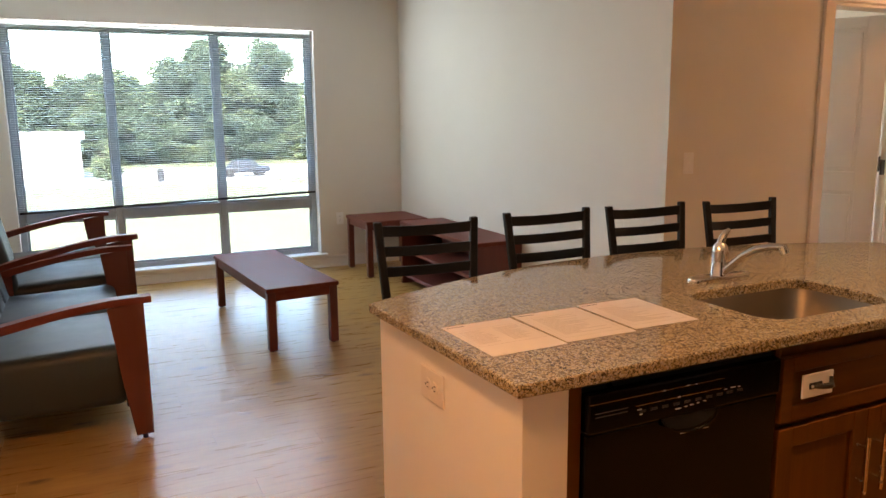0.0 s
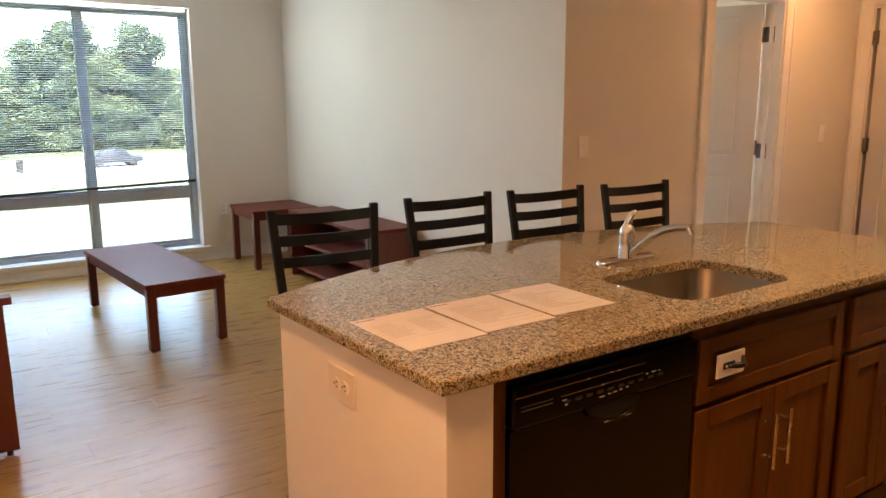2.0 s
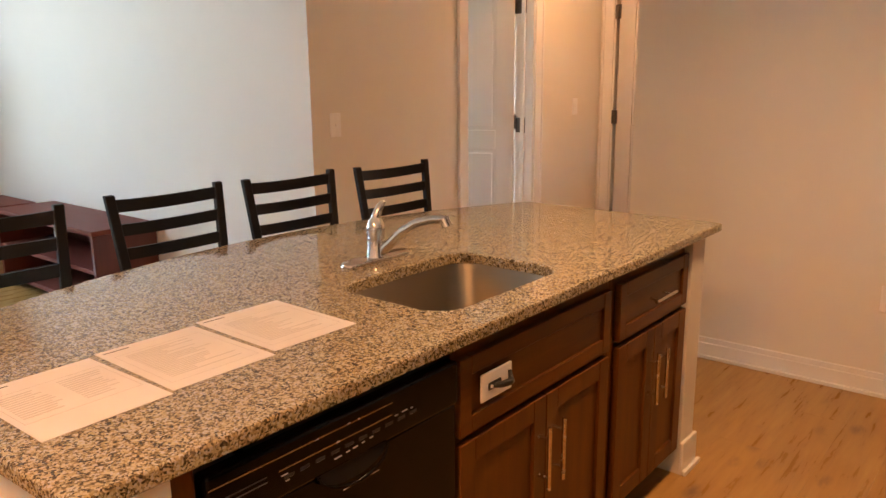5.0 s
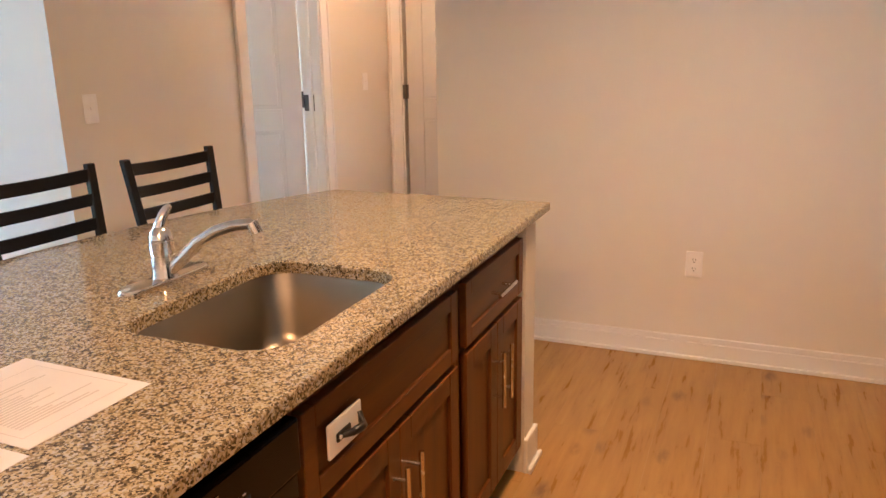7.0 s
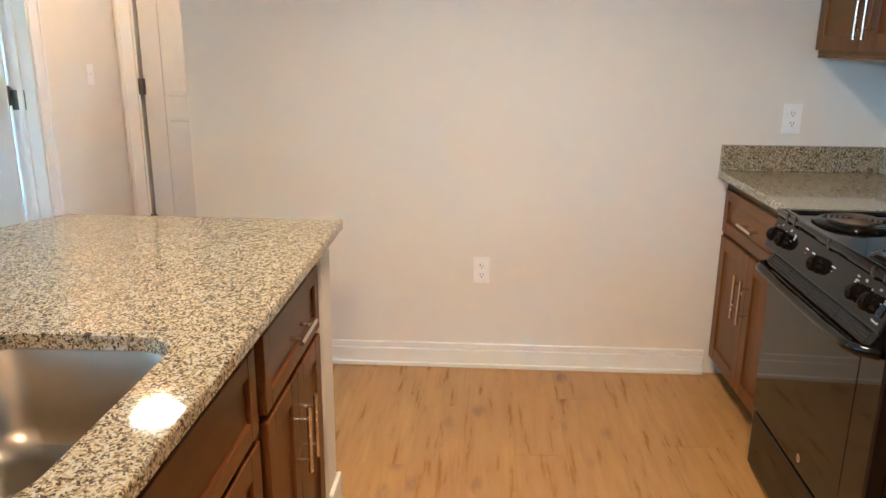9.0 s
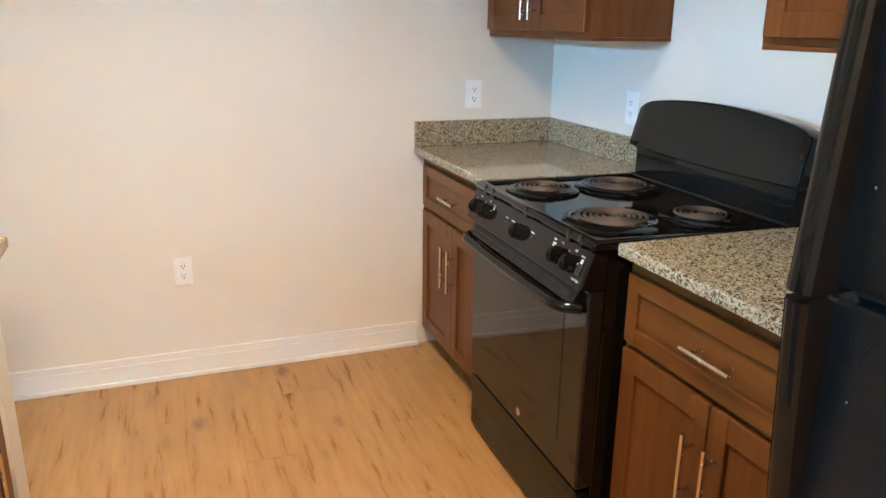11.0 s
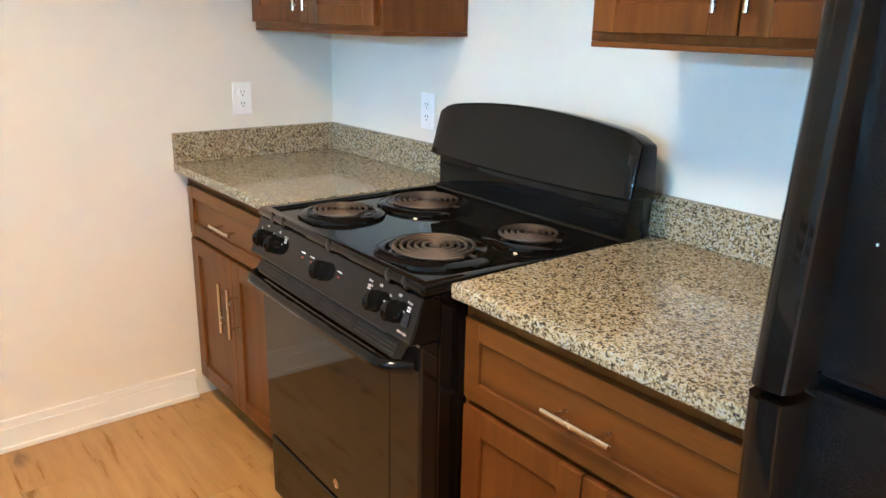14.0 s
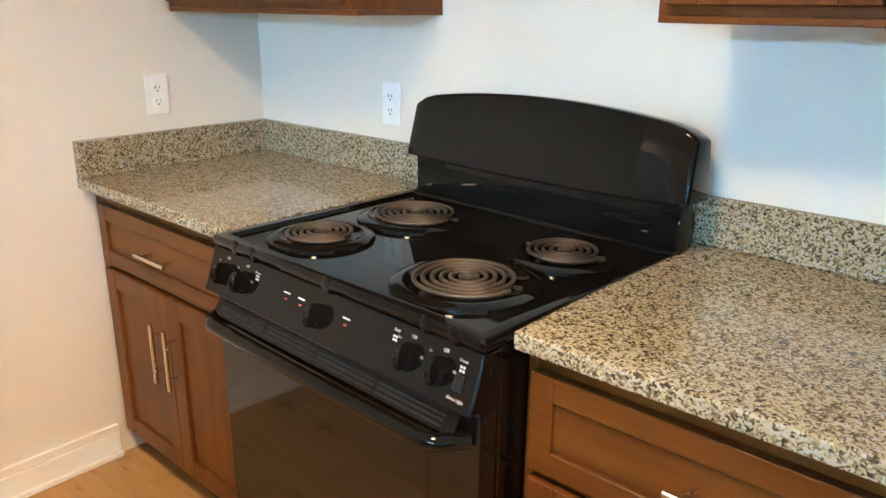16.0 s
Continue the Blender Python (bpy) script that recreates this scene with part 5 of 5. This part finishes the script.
def tree_kind(material, seed, height, spread):
    rng = random.Random(seed)
    ob = thing("tree", label="tall leafy deciduous tree at the wood's edge", category="tree", group="trees beyond the lawn")
    bm = bmesh.new()
    rod(bm, (0, 0, 0), (0, 0, height * 0.55), 0.32, 8, 0.12)
    for k in range(7):
        a, z = rng.uniform(0, 6.28), height * rng.uniform(0.25, 0.5)
        rod(bm, (0, 0, z), (spread * 0.6 * math.cos(a), spread * 0.6 * math.sin(a), z + height * rng.uniform(0.15, 0.3)), 0.12, 6, 0.04)
    part("trunk", bm, M_TRUNK, ob)
    verts, faces = [], []
    lobes = []
    for k in range(36):
        a, z = rng.uniform(0, 6.28), rng.uniform(0.10, 0.93)
        rr = spread * math.sin(math.pi * min(1, 0.16 + z * 0.82)) ** 0.7 * rng.uniform(0.35, 0.8)
        lobes.append((rr * math.cos(a), rr * math.sin(a), z * height, spread * rng.uniform(0.22, 0.42)))
    for lx, ly, lz, lr in lobes:
        for k in range(330):
            d = Vector((rng.gauss(0, 1), rng.gauss(0, 1), rng.gauss(0, 1))).normalized() * lr * rng.uniform(0.35, 1.05)
            p = Vector((lx, ly, lz)) + d
            q = Euler((rng.uniform(0, 6.3), rng.uniform(0, 6.3), rng.uniform(0, 6.3))).to_matrix()
            s = rng.uniform(0.13, 0.30)
            i = len(verts)
            for c_ in ((-s, -s * 0.6, 0), (s * 0.9, -s * 0.5, s * 0.2), (s, s * 0.6, 0), (-s * 0.7, s * 0.7, s * 0.25)):
                verts.append(p + q @ Vector(c_))
            faces.append((i, i + 1, i + 2, i + 3))
    me = bpy.data.meshes.new("crown")
    me.from_pydata([tuple(v_) for v_ in verts], [], faces)
    me.materials.append(material)
    cr = new("crown", me)
    cr.parent = ob
    return ob


kinds = [tree_kind(LEAVES[0], 3, 15.5, 5.2), tree_kind(LEAVES[1], 8, 13.0, 4.6), tree_kind(LEAVES[0], 21, 17.5, 5.8)]
rng = random.Random(5)
spots = []
for k in range(34):
    x = -24 + k * 2.55 + rng.uniform(-1.2, 1.2)
    far = 101 + rng.uniform(-6, 9) - (8 if x > 26 else 0)
    spots.append((x, far))
for k in range(16):
    spots.append((-22 + k * 5.3 + rng.uniform(-2, 2), 118 + rng.uniform(-3, 6)))
for i, ob in enumerate(kinds):
    ob.matrix_basis = pose(*spots[i * 7], GZ, 0, 0, 40 * i) @ Matrix.Scale(0.7, 4)
for i, (x, y) in enumerate(spots):
    if i in (0, 7, 14):
        continue
    s = rng.uniform(0.60, 0.74) if x < 14 else rng.uniform(0.78, 0.92)
    c_ = copy_thing(kinds[rng.randrange(3)], pose(x, y, GZ, 0, 0, rng.uniform(0, 360)))
    c_.scale = (s, s, s)
for k in range(20):
    c_ = copy_thing(kinds[k % 3], pose(-20 + k * 4.4 + rng.uniform(-1, 1), 95 + rng.uniform(-2, 3), GZ - 0.6, 0, 0, rng.uniform(0, 360)))
    c_.scale = (0.62, 0.62, 0.36)
    c_["label"] = "low bushy tree at the foot of the wood"
small = copy_thing(kinds[1], pose(2.2, 72, GZ, 0, 0, 30))
small.scale = (0.32, 0.32, 0.26)
small["label"] = "small leafy tree beside the pale building"

car = thing("parked_car", 13.2, 70, GZ + 0.02, 4, "dark parked car on the pale road", "car")
bm = bmesh.new()
box(bm, -2.2, -0.85, 0.35, 2.2, 0.85, 0.85, 0.12, 2)
body = part("body", bm, M_CAR, car, "", True)
bm = bmesh.new()
vs = box(bm, -1.3, -0.75, 0.852, 1.2, 0.75, 1.42, 0.05, 2)
for v in bm.verts:
    if v.co.z > 1.2:
        v.co.x *= 0.68
        v.co.y *= 0.86
part("cabin", bm, M_CAR, car, "", True)
for wx in (-1.35, 1.35):
    for wy in (-0.82, 0.82):
        bm = bmesh.new()
        rod(bm, (wx, wy - 0.1, 0.33), (wx, wy + 0.1, 0.33), 0.33, 20)
        part("wheel", bm, M_TYRE, car, "", True)
bin_ = bmesh.new()
lathe(bin_, [(0.25, 0), (0.28, 0.9), (0.2, 1.05)], (0, 0, 0), 14)
ob = tagged(part("litter_bin", bin_, M_TYRE), "dark litter bin beside the road", "bin")
ob.location = (6.0, 67.5, GZ)
for k in range(4):
    bm = bmesh.new()
    box(bm, -0.07, -0.07, 0, 0.07, 0.07, 1.0, 0.01)
    ob = tagged(part("bollard", bm, M_TRUNK), "short wooden post beside the lawn path", "post", "posts")
    ob.location = (22.5 + k * 1.9, 58 - k * 4.0, GZ)

# ---- floor planks ----
PWD, PLN = 0.182, 1.22


def plank_mesh(x0, x1):
    bm = bmesh.new()
    w, e = PWD - 0.0002, 0.0002
    lo = [bm.verts.new(p) for p in ((x0, 0, -0.012), (x1, 0, -0.012), (x1, w, -0.012), (x0, w, -0.012))]
    hi = [bm.verts.new(p) for p in ((x0 + e, e, 0), (x1 - e, e, 0), (x1 - e, w - e, 0), (x0 + e, w - e, 0))]
    for k in range(4):
        bm.faces.new((lo[k], lo[(k + 1) % 4], hi[(k + 1) % 4], hi[k]))
    bm.faces.new(hi)
    me = bpy.data.meshes.new("plank")
    bm.to_mesh(me)
    bm.free()
    me.materials.append(M_FLOOR)
    return me


full = plank_mesh(0.0002, PLN - 0.0002)
row = 0
y = SOUTH
while y < NORTH - 0.02:
    east = EASTW if y < HALL_S - 0.1 else HALL_E + T if y < HALL_N - 0.05 else LIV_E
    off = (row * 0.437) % PLN
    x = WEST - off
    while x < east:
        a, z = max(x, WEST), min(x + PLN, east)
        if z - a > 0.03:
            whole = a == x and z == x + PLN
            ob = new("plank", full if whole else plank_mesh(a - x + 0.0002, z - x - 0.0002))
            ob.location = (x, y, FLOOR)
            ob.parent = floor
        x += PLN
    y += PWD
    row += 1
bm = bmesh.new()
box(bm, BX0, HALL_N, FLOOR - 0.0118, BX1, BY1, FLOOR)
tagged(part("bedroom_floor", bm, M_FLOOR), "light oak vinyl floor of the bedroom", "floor", "", "structure")
